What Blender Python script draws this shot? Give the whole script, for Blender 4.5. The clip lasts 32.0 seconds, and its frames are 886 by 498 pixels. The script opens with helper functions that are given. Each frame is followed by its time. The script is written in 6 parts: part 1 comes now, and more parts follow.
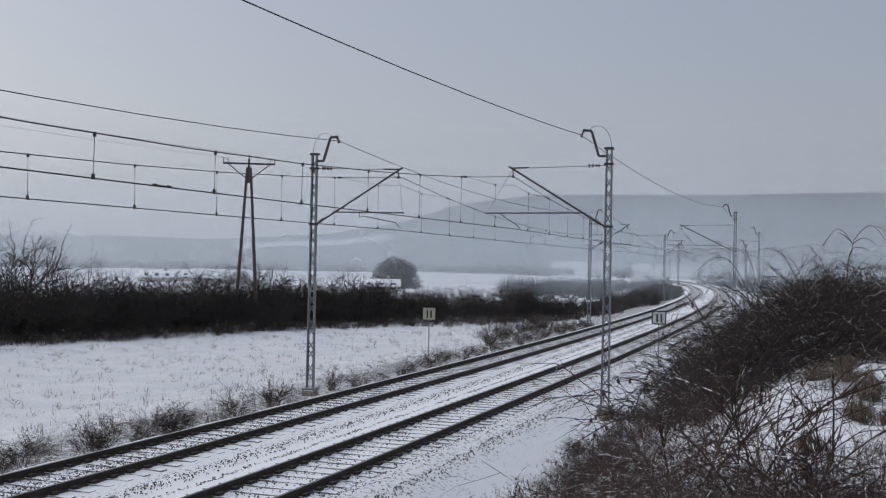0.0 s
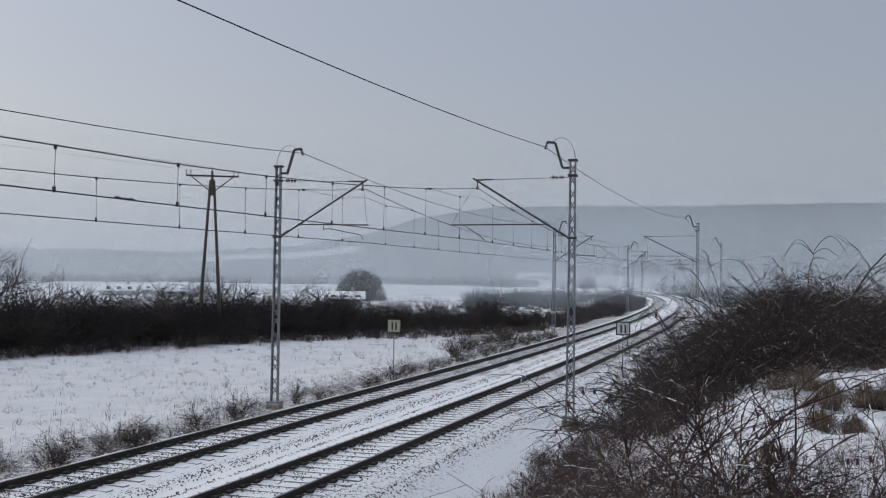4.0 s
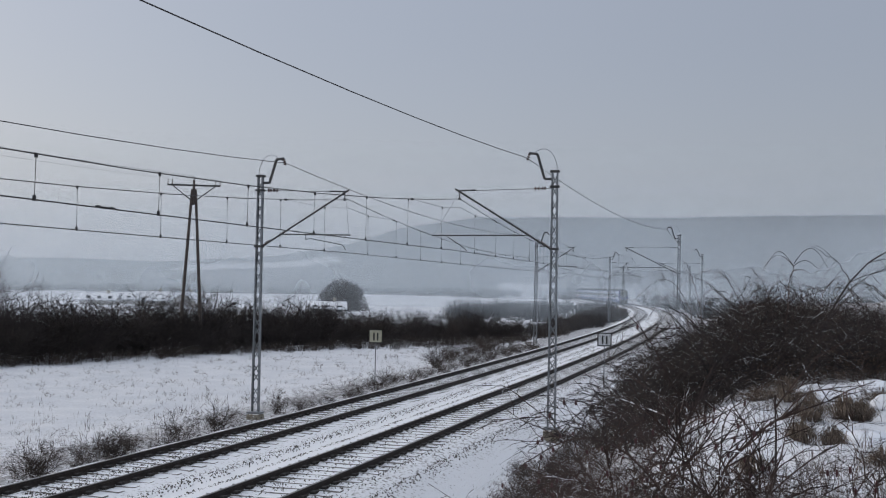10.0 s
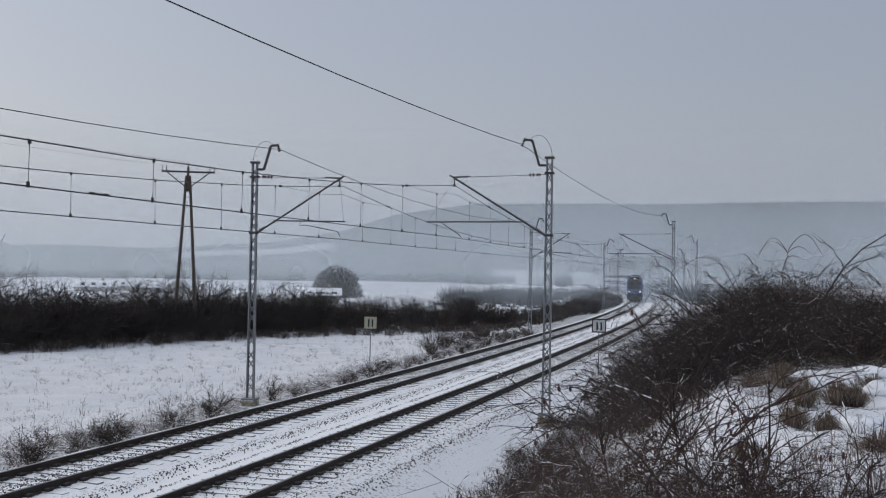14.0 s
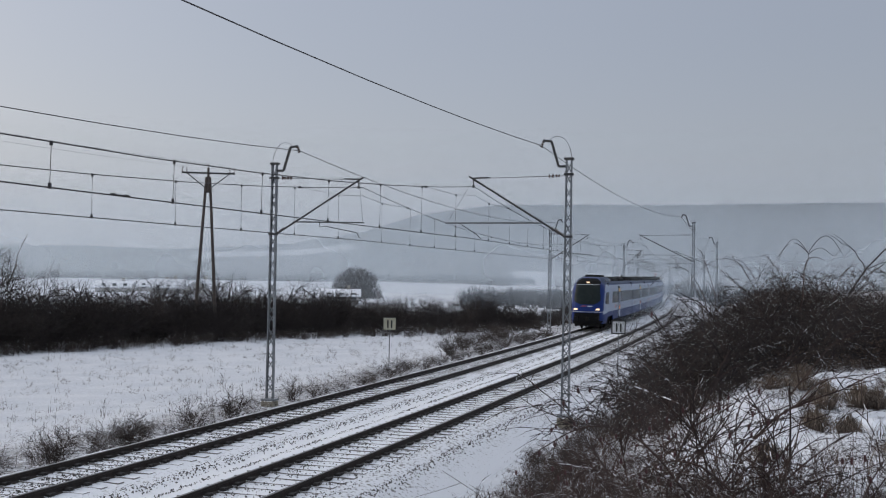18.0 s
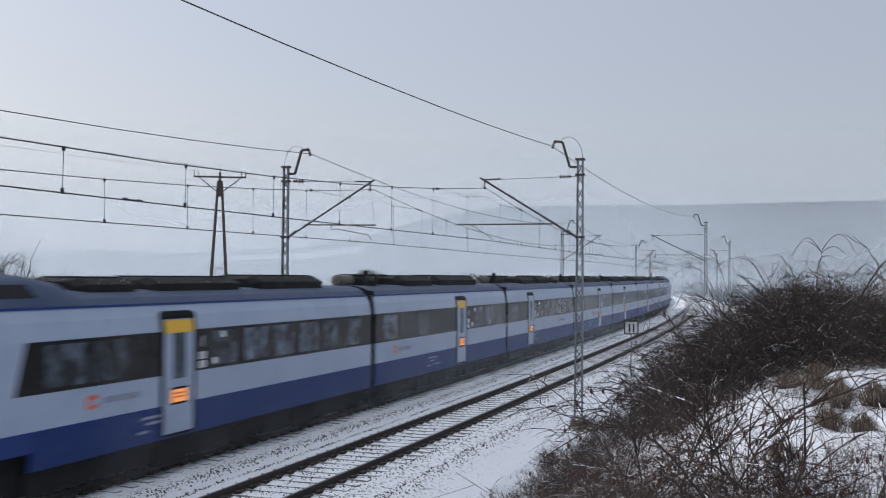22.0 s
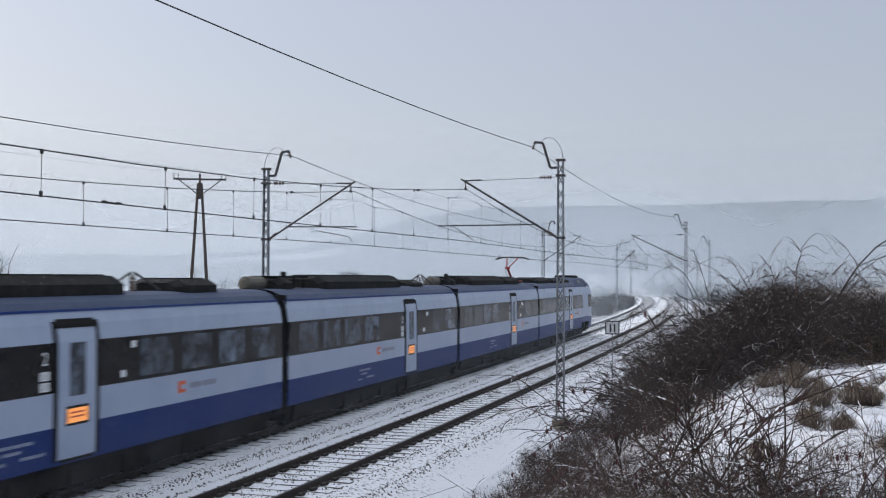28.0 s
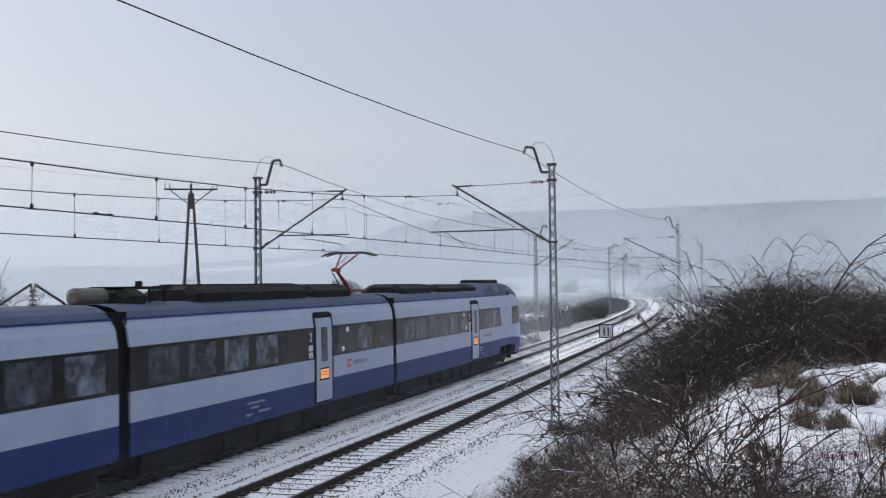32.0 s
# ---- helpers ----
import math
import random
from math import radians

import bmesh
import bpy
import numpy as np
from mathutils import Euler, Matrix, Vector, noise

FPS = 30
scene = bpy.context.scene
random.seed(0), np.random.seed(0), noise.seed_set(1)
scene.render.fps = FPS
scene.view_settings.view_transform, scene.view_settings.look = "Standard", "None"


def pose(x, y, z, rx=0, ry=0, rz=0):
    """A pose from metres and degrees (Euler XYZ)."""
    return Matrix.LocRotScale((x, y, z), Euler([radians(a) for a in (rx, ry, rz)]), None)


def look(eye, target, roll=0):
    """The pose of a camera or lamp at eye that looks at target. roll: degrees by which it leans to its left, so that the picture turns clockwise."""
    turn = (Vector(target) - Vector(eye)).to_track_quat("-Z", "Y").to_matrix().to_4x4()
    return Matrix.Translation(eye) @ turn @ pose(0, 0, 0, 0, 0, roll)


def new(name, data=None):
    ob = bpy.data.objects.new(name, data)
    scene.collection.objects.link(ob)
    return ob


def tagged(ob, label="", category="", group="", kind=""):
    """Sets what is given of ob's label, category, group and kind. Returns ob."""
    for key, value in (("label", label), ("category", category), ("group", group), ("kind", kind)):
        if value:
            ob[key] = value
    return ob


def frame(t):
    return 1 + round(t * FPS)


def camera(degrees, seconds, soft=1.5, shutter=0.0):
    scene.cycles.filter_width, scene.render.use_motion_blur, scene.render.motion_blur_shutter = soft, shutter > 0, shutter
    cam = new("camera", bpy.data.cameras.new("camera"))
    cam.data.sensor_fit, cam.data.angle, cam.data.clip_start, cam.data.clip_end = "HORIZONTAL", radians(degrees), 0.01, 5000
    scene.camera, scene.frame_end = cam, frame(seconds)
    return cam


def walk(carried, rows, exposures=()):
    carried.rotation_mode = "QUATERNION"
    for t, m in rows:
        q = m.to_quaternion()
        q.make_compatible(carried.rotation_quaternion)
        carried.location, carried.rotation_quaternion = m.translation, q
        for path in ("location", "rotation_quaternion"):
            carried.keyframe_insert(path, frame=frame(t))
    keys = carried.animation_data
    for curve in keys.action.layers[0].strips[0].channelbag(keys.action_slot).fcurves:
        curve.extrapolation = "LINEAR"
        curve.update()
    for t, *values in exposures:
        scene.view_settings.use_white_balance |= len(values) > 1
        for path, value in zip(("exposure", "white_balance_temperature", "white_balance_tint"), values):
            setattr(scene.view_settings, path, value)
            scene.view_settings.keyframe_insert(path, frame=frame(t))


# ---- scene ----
# Camera: stands on the bank beside the line, turned a little by hand.
EYE = Vector((0.0, 0.0, 4.394))
# seconds, degrees to the right, degrees up, degrees of lean
AIM = [
    (0.0, -2.49, 0.68, 1.10), (0.5, -2.23, 0.74, 1.22), (1.0, -2.14, 0.83, 1.14), (1.5, -1.97, 0.82, 1.29),
    (2.0, -1.56, 0.87, 1.47), (2.5, -1.21, 0.94, 1.33), (3.0, -0.99, 1.04, 1.13), (3.5, -0.89, 1.18, 0.90),
    (5.5, -0.25, 1.52, 1.00), (6.0, -0.24, 1.48, 0.99), (6.5, -0.03, 1.48, 0.97), (7.0, 0.32, 1.56, 1.16),
    (7.5, 0.36, 1.65, 1.03), (8.0, 0.11, 1.74, 1.05), (8.5, 0.01, 1.74, 0.97), (9.0, -0.00, 1.75, 0.93),
    (9.5, 0.07, 1.80, 0.97), (10.0, 0.19, 1.86, 1.05), (10.5, 0.29, 1.88, 0.95), (11.0, 0.41, 1.75, 0.99),
    (11.5, 0.46, 1.68, 1.04), (12.0, 0.43, 1.60, 0.83), (12.5, 0.42, 1.39, 0.96), (13.0, 0.47, 1.29, 0.79),
    (13.5, 0.53, 1.19, 0.93), (14.0, 0.47, 1.18, 1.01), (14.5, 0.35, 1.22, 1.29), (16.5, -0.15, 1.07, 1.20),
    (17.0, -0.27, 1.12, 1.09), (17.5, -0.39, 1.18, 1.11), (18.0, -0.50, 1.22, 1.07), (18.5, -0.61, 1.23, 1.09),
    (19.0, -0.78, 1.23, 0.90), (19.5, -0.98, 1.18, 0.91), (20.0, -1.12, 1.25, 0.84), (20.5, -1.21, 1.25, 0.84),
    (21.0, -1.21, 1.24, 0.79), (21.5, -1.19, 1.27, 0.64), (22.0, -1.10, 1.30, 0.59), (22.5, -1.09, 1.27, 0.72),
    (23.0, -1.06, 1.22, 0.54), (23.5, -1.02, 1.22, 0.53), (24.0, -1.03, 1.26, 0.47), (24.5, -0.98, 1.29, 0.45),
    (25.0, -0.91, 1.30, 0.59), (25.5, -0.85, 1.31, 0.52), (27.5, -0.44, 1.37, 0.27), (28.0, -0.14, 1.37, 0.25),
    (28.5, 0.05, 1.42, 0.25), (29.0, 0.32, 1.48, 0.08), (29.5, 0.36, 1.58, 0.05), (30.0, 0.28, 1.63, 0.10),
    (30.5, 0.37, 1.67, -0.17), (31.0, 0.41, 1.68, -0.32), (31.5, 0.42, 1.71, -0.42), (32.0, 0.24, 1.68, -0.69),]


def aim(right, up, lean):
    a, b = radians(right), radians(up)
    return look(EYE, EYE + Vector((math.sin(a) * math.cos(b), math.cos(a) * math.cos(b), math.sin(b))), lean)


cam = camera(42.79, 32.0, soft=1.1, shutter=0.6)
walk(cam, [(t, aim(a, b, c)) for t, a, b, c in AIM],
     exposures=[(0.0, 0.0), (20.6, 0.0), (21.3, 0.12), (22.0, 0.36), (23.0, 0.43), (32.0, 0.43)])

scene.cycles.transparent_max_bounces = 64

# World: a closed winter overcast over a thin clear-sky share, and a wide weak sun.
SUN_UP, SUN_TURN = radians(24), radians(-70)
world = bpy.data.worlds.new("overcast")
scene.world = world
world.use_nodes = True
wn, wl = world.node_tree.nodes, world.node_tree.links
wn.clear()
w_out, w_bg = wn.new("ShaderNodeOutputWorld"), wn.new("ShaderNodeBackground")
w_sky = wn.new("ShaderNodeTexSky")
w_sky.sky_type, w_sky.sun_disc = "NISHITA", False
w_sky.sun_elevation, w_sky.sun_rotation = SUN_UP, SUN_TURN
w_sky.air_density, w_sky.dust_density = 1.0, 4.0
w_co, w_sep = wn.new("ShaderNodeTexCoord"), wn.new("ShaderNodeSeparateXYZ")
w_ramp, w_mix, w_gain = wn.new("ShaderNodeValToRGB"), wn.new("ShaderNodeMixRGB"), wn.new("ShaderNodeMixRGB")
w_ramp.color_ramp.interpolation = "EASE"
w_ramp.color_ramp.elements[0].position, w_ramp.color_ramp.elements[0].color = 0.0, (0.398, 0.428, 0.503, 1)
w_ramp.color_ramp.elements[1].position, w_ramp.color_ramp.elements[1].color = 1.0, (0.86, 0.90, 0.98, 1)
w_mid = w_ramp.color_ramp.elements.new(0.22)
w_mid.color = (0.346, 0.374, 0.450, 1)
w_noise = wn.new("ShaderNodeTexNoise")
w_noise.inputs["Scale"].default_value, w_noise.inputs["Detail"].default_value = 1.6, 3
w_gain.blend_type, w_gain.inputs[0].default_value = "MULTIPLY", 0.10
w_mix.inputs[0].default_value = 0.04
w_bg.inputs["Strength"].default_value = 0.96
wl.new(w_co.outputs["Generated"], w_sep.inputs[0])
wl.new(w_sep.outputs["Z"], w_ramp.inputs[0])
wl.new(w_co.outputs["Generated"], w_noise.inputs["Vector"])
wl.new(w_ramp.outputs[0], w_gain.inputs[1])
w_side = wn.new("ShaderNodeMapRange")
w_side.inputs["From Min"].default_value, w_side.inputs["From Max"].default_value = -1.0, 1.0
w_side.inputs["To Min"].default_value, w_side.inputs["To Max"].default_value = 1.17, 0.68
w_tone = wn.new("ShaderNodeMixRGB")
w_tone.blend_type, w_tone.inputs[0].default_value = "MULTIPLY", 1.0
wl.new(w_sep.outputs["X"], w_side.inputs["Value"])
wl.new(w_side.outputs[0], w_tone.inputs[1])
wl.new(w_noise.outputs["Fac"], w_gain.inputs[2])
wl.new(w_gain.outputs[0], w_tone.inputs[2])
wl.new(w_tone.outputs[0], w_mix.inputs[1])
wl.new(w_sky.outputs[0], w_mix.inputs[2])
wl.new(w_mix.outputs[0], w_bg.inputs["Color"])
wl.new(w_bg.outputs[0], w_out.inputs[0])
sun = new("sun", bpy.data.lights.new("sun", "SUN"))
sun.data.energy, sun.data.angle, sun.data.color = 0.5, radians(30), (1.0, 0.97, 0.93)
sun.matrix_world = look((0, 0, 60), (60 * math.sin(radians(70)), -60 * math.cos(radians(70)) * 0.4, 30))


# Materials -----------------------------------------------------------------
def material(name, base, second=None, scale=3.0, rough=0.8, metal=0.0, bump=0.0, bump_scale=30.0, share=(0.4, 0.65),
             emit=None, power=0.0, spec=0.5, snow=0.0, island=0.0, coords="Object", random_hue=0.0):
    """Two colours mixed by noise at two scales, with relief; snow: how much snow lies on faces that look up."""
    m = bpy.data.materials.new(name)
    m.use_nodes = True
    n, l = m.node_tree.nodes, m.node_tree.links
    b = n["Principled BSDF"]
    b.inputs["Roughness"].default_value, b.inputs["Metallic"].default_value, b.inputs["Specular IOR Level"].default_value = rough, metal, spec
    co = n.new("ShaderNodeTexCoord")
    vec = co.outputs[coords] if coords != "World" else n.new("ShaderNodeNewGeometry").outputs["Position"]
    col = None
    if second:
        tex = n.new("ShaderNodeTexNoise")
        tex.inputs["Scale"].default_value, tex.inputs["Detail"].default_value, tex.inputs["Roughness"].default_value = scale, 8, 0.62
        l.new(vec, tex.inputs["Vector"])
        rng = n.new("ShaderNodeMapRange")
        rng.inputs["From Min"].default_value, rng.inputs["From Max"].default_value = share
        l.new(tex.outputs["Fac"], rng.inputs["Value"])
        mix = n.new("ShaderNodeMixRGB")
        mix.inputs[1].default_value, mix.inputs[2].default_value = (*base, 1), (*second, 1)
        l.new(rng.outputs[0], mix.inputs[0])
        col = mix.outputs[0]
    else:
        rgb = n.new("ShaderNodeRGB")
        rgb.outputs[0].default_value = (*base, 1)
        col = rgb.outputs[0]
    if random_hue or island:
        src = n.new("ShaderNodeNewGeometry").outputs["Random Per Island"] if island else n.new("ShaderNodeObjectInfo").outputs["Random"]
        hsv = n.new("ShaderNodeHueSaturation")
        r2 = n.new("ShaderNodeMapRange")
        amount = island or random_hue
        r2.inputs["To Min"].default_value, r2.inputs["To Max"].default_value = 1 - amount, 1 + amount
        l.new(src, r2.inputs["Value"])
        l.new(r2.outputs[0], hsv.inputs["Value"])
        l.new(col, hsv.inputs["Color"])
        col = hsv.outputs[0]
    if snow:
        geo = n.new("ShaderNodeNewGeometry")
        sep = n.new("ShaderNodeSeparateXYZ")
        l.new(geo.outputs["Normal"], sep.inputs[0])
        patch = n.new("ShaderNodeTexNoise")
        patch.inputs["Scale"].default_value, patch.inputs["Detail"].default_value = 22.0, 4
        l.new(geo.outputs["Position"], patch.inputs["Vector"])
        add = n.new("ShaderNodeMath")
        add.operation = "MULTIPLY_ADD"
        l.new(patch.outputs["Fac"], add.inputs[0])
        add.inputs[1].default_value = 1.6
        l.new(sep.outputs["Z"], add.inputs[2])
        r3 = n.new("ShaderNodeMapRange")
        r3.inputs["From Min"].default_value, r3.inputs["From Max"].default_value = 2.0 - snow, 2.15 - snow
        l.new(add.outputs[0], r3.inputs["Value"])
        m2 = n.new("ShaderNodeMixRGB")
        m2.inputs[2].default_value = (0.80, 0.82, 0.86, 1)
        l.new(r3.outputs[0], m2.inputs[0])
        l.new(col, m2.inputs[1])
        col = m2.outputs[0]
    l.new(col, b.inputs["Base Color"])
    if bump:
        bt = n.new("ShaderNodeTexNoise")
        bt.inputs["Scale"].default_value, bt.inputs["Detail"].default_value = bump_scale, 6
        l.new(vec, bt.inputs["Vector"])
        bn = n.new("ShaderNodeBump")
        bn.inputs["Strength"].default_value, bn.inputs["Distance"].default_value = bump, 0.05
        l.new(bt.outputs["Fac"], bn.inputs["Height"])
        l.new(bn.outputs[0], b.inputs["Normal"])
    if emit:
        b.inputs["Emission Color"].default_value, b.inputs["Emission Strength"].default_value = (*emit, 1), power
    return m


SNOW = material("snow", (0.80, 0.82, 0.87), (0.70, 0.73, 0.79), 0.9, 0.75, bump=0.5, bump_scale=6, coords="World")
RAIL = material("rusty_rail", (0.028, 0.023, 0.021), (0.05, 0.037, 0.031), 8, 0.7, 0.2, bump=0.2)
RAIL_TOP = material("worn_rail_head", (0.16, 0.15, 0.15), (0.10, 0.09, 0.09), 5, 0.35, 0.9)
CONCRETE = material("sleeper_concrete", (0.30, 0.29, 0.275), (0.20, 0.185, 0.17), 6, 0.9, bump=0.4, snow=0.62, random_hue=0.15)
STONE = material("ballast_stone", (0.065, 0.060, 0.057), (0.14, 0.128, 0.118), 40, 0.95, snow=0.27, island=0.5)
CLIP = material("rail_clip", (0.03, 0.027, 0.025), None, rough=0.6, metal=0.4)
STEEL = material("galvanised_steel", (0.23, 0.245, 0.26), (0.15, 0.16, 0.17), 7, 0.55, 0.55, bump=0.15)
DARK_STEEL = material("dark_painted_steel", (0.05, 0.05, 0.055), (0.08, 0.075, 0.07), 6, 0.6, 0.4)
WIRE = material("weathered_copper_wire", (0.045, 0.042, 0.045), None, rough=0.6, metal=0.5)
CERAMIC = material("brown_insulator", (0.06, 0.035, 0.03), None, rough=0.25)
FOOTING = material("old_concrete", (0.30, 0.27, 0.22), (0.17, 0.15, 0.11), 5, 0.95, bump=0.5, snow=0.5)
WOOD_POLE = material("weathered_pole", (0.10, 0.08, 0.07), (0.06, 0.05, 0.045), 5, 0.9, bump=0.4)
TWIG = material("dark_bark", (0.024, 0.019, 0.017), (0.056, 0.038, 0.030), 6, 0.9, snow=0.46, island=0.4)
TWIG_BARE = material("bare_hedge_bark", (0.022, 0.019, 0.018), (0.042, 0.031, 0.028), 3, 0.95, snow=0.06, island=0.4)
CANE = material("red_brown_cane", (0.050, 0.028, 0.022), (0.028, 0.019, 0.017), 5, 0.8, snow=0.38, island=0.35)
HIP = material("rose_hip", (0.055, 0.010, 0.013), (0.025, 0.007, 0.008), 20, 0.35)
STRAW = material("dry_grass", (0.155, 0.118, 0.088), (0.080, 0.060, 0.047), 4, 0.9, island=0.45)
RED_STRAW = material("reddish_dry_grass", (0.19, 0.125, 0.085), (0.10, 0.06, 0.042), 4, 0.9, island=0.45)
WEED = material("dark_dry_weed", (0.055, 0.045, 0.04), (0.10, 0.08, 0.065), 4, 0.9, snow=0.1, island=0.4)
WHITE_PAINT = material("pale_lilac_paint", (0.33, 0.39, 0.51), (0.28, 0.34, 0.46), 1.2, 0.35, spec=0.35, bump=0.02)
BLUE_PAINT = material("deep_blue_paint", (0.010, 0.034, 0.165), (0.014, 0.037, 0.15), 1.5, 0.45, spec=0.2)
SKIRT_PAINT = material("snow_splashed_blue_paint", (0.008, 0.027, 0.135), (0.20, 0.25, 0.36), 2.6, 0.5, spec=0.2, share=(0.63, 0.80))
ROOF_PAINT = material("blue_grey_roof", (0.040, 0.060, 0.115), (0.055, 0.075, 0.125), 1.5, 0.6, spec=0.25)
MASK_PAINT = material("royal_blue_paint", (0.010, 0.031, 0.155), (0.010, 0.028, 0.135), 1.5, 0.4, spec=0.2)
BAND = material("black_window_band", (0.008, 0.008, 0.009), (0.014, 0.014, 0.015), 3, 0.25, spec=0.15)
GLASS = material("frosted_window", (0.013, 0.016, 0.022), (0.12, 0.155, 0.21), 2.4, 0.2, spec=0.25, share=(0.42, 0.70), random_hue=0.6)
SCREEN = material("dark_windscreen", (0.014, 0.020, 0.020), (0.02, 0.028, 0.027), 2, 0.3, spec=0.12)
RUBBER = material("black_rubber", (0.008, 0.008, 0.009), (0.014, 0.014, 0.014), 8, 0.85, spec=0.15)
GEAR = material("near_black_underframe", (0.009, 0.009, 0.009), (0.022, 0.020, 0.018), 5, 0.9, spec=0.1, snow=0.04)
ROOF_BOX = material("dark_roof_equipment", (0.012, 0.013, 0.013), (0.026, 0.026, 0.025), 4, 0.85, spec=0.15, snow=0.06)
TAN_TANK = material("tan_roof_tank", (0.13, 0.12, 0.10), (0.09, 0.08, 0.065), 4, 0.7)
RED_FRAME = material("red_pantograph_paint", (0.30, 0.03, 0.025), (0.18, 0.03, 0.03), 6, 0.55)
YELLOW = material("first_class_yellow", (0.75, 0.42, 0.02), None, rough=0.45)
ORANGE = material("amber_display", (0.5, 0.2, 0.05), None, rough=0.4, emit=(1.0, 0.36, 0.10), power=0.55)
HEADLIGHT = material("lit_headlight", (0.9, 0.85, 0.7), None, rough=0.3, emit=(1.0, 0.62, 0.30), power=0.95)
TAIL_OFF = material("unlit_lamp_glass", (0.25, 0.05, 0.05), None, rough=0.2)
WHITE_MARK = material("white_marking", (0.7, 0.72, 0.75), None, rough=0.5)
RED_MARK = material("orange_red_marking", (0.62, 0.12, 0.05), None, rough=0.5)
FAINT_MARK = material("worn_lettering", (0.26, 0.30, 0.40), (0.12, 0.15, 0.24), 9, 0.5)
GREY_MARK = material("grey_marking", (0.20, 0.22, 0.28), None, rough=0.5)
SIGN_WHITE = material("sign_white", (0.62, 0.64, 0.64), (0.54, 0.55, 0.55), 6, 0.5)
SIGN_YELLOWED = material("sign_yellowed", (0.42, 0.41, 0.31), (0.34, 0.32, 0.23), 6, 0.6)
SIGN_BLACK = material("sign_black", (0.015, 0.015, 0.016), None, rough=0.5)
FAR_WOOD = material("far_bare_woodland", (0.045, 0.048, 0.052), (0.09, 0.095, 0.10), 0.05, 1.0, coords="World")
HOUSE_WALL = material("pale_render", (0.42, 0.40, 0.38), (0.34, 0.32, 0.30), 0.8, 0.9)
ROOF_SNOW = material("snowy_roof", (0.74, 0.76, 0.80), (0.66, 0.68, 0.72), 0.5, 0.8)
DARK_PANE = material("dark_pane", (0.03, 0.035, 0.04), None, rough=0.15)


def ground_material():
    """Snow over winter grass; thinner on the bank and woodland on the far hills."""
    m = bpy.data.materials.new("snowy_ground")
    m.use_nodes = True
    n, l = m.node_tree.nodes, m.node_tree.links
    b = n["Principled BSDF"]
    b.inputs["Roughness"].default_value = 0.85
    geo = n.new("ShaderNodeNewGeometry")

    def noise_at(scale, detail, low, high):
        t = n.new("ShaderNodeTexNoise")
        t.inputs["Scale"].default_value, t.inputs["Detail"].default_value = scale, detail
        l.new(geo.outputs["Position"], t.inputs["Vector"])
        r = n.new("ShaderNodeMapRange")
        r.inputs["From Min"].default_value, r.inputs["From Max"].default_value = low, high
        l.new(t.outputs["Fac"], r.inputs["Value"])
        return r.outputs[0]

    def blend(f, a, c):
        x = n.new("ShaderNodeMixRGB")
        l.new(f, x.inputs[0])
        for i, v in ((1, a), (2, c)):
            if isinstance(v, tuple):
                x.inputs[i].default_value = (*v, 1)
            else:
                l.new(v, x.inputs[i])
        return x.outputs[0]

    cover = n.new("ShaderNodeAttribute")
    cover.attribute_name = "bare"
    wood = n.new("ShaderNodeAttribute")
    wood.attribute_name = "wood"
    snow = blend(noise_at(0.5, 6, 0.35, 0.7), (0.685, 0.705, 0.745), (0.58, 0.61, 0.66))
    straw = blend(noise_at(4.0, 8, 0.4, 0.6), (0.035, 0.027, 0.022), (0.10, 0.072, 0.05))
    fleck = noise_at(7.0, 8, 0.40, 0.50)
    add = n.new("ShaderNodeMath")
    add.operation, add.use_clamp = "MULTIPLY", True
    l.new(fleck, add.inputs[0])
    l.new(cover.outputs["Fac"], add.inputs[1])
    near = blend(add.outputs[0], snow, straw)
    edge, rough_edge = n.new("ShaderNodeMath"), n.new("ShaderNodeMapRange")
    edge.operation = "ADD"
    l.new(wood.outputs["Fac"], edge.inputs[0])
    l.new(noise_at(0.018, 6, 0.2, 0.8), edge.inputs[1])
    rough_edge.inputs["From Min"].default_value, rough_edge.inputs["From Max"].default_value = 0.88, 1.02
    l.new(edge.outputs[0], rough_edge.inputs["Value"])
    trees = blend(noise_at(0.06, 8, 0.35, 0.65), (0.035, 0.04, 0.045), (0.09, 0.10, 0.11))
    l.new(blend(rough_edge.outputs[0], near, trees), b.inputs["Base Color"])
    bt = n.new("ShaderNodeTexNoise")
    bt.inputs["Scale"].default_value, bt.inputs["Detail"].default_value = 2.5, 8
    l.new(geo.outputs["Position"], bt.inputs["Vector"])
    bn = n.new("ShaderNodeBump")
    bn.inputs["Strength"].default_value, bn.inputs["Distance"].default_value = 0.6, 0.12
    l.new(bt.outputs["Fac"], bn.inputs["Height"])
    l.new(bn.outputs[0], b.inputs["Normal"])
    return m


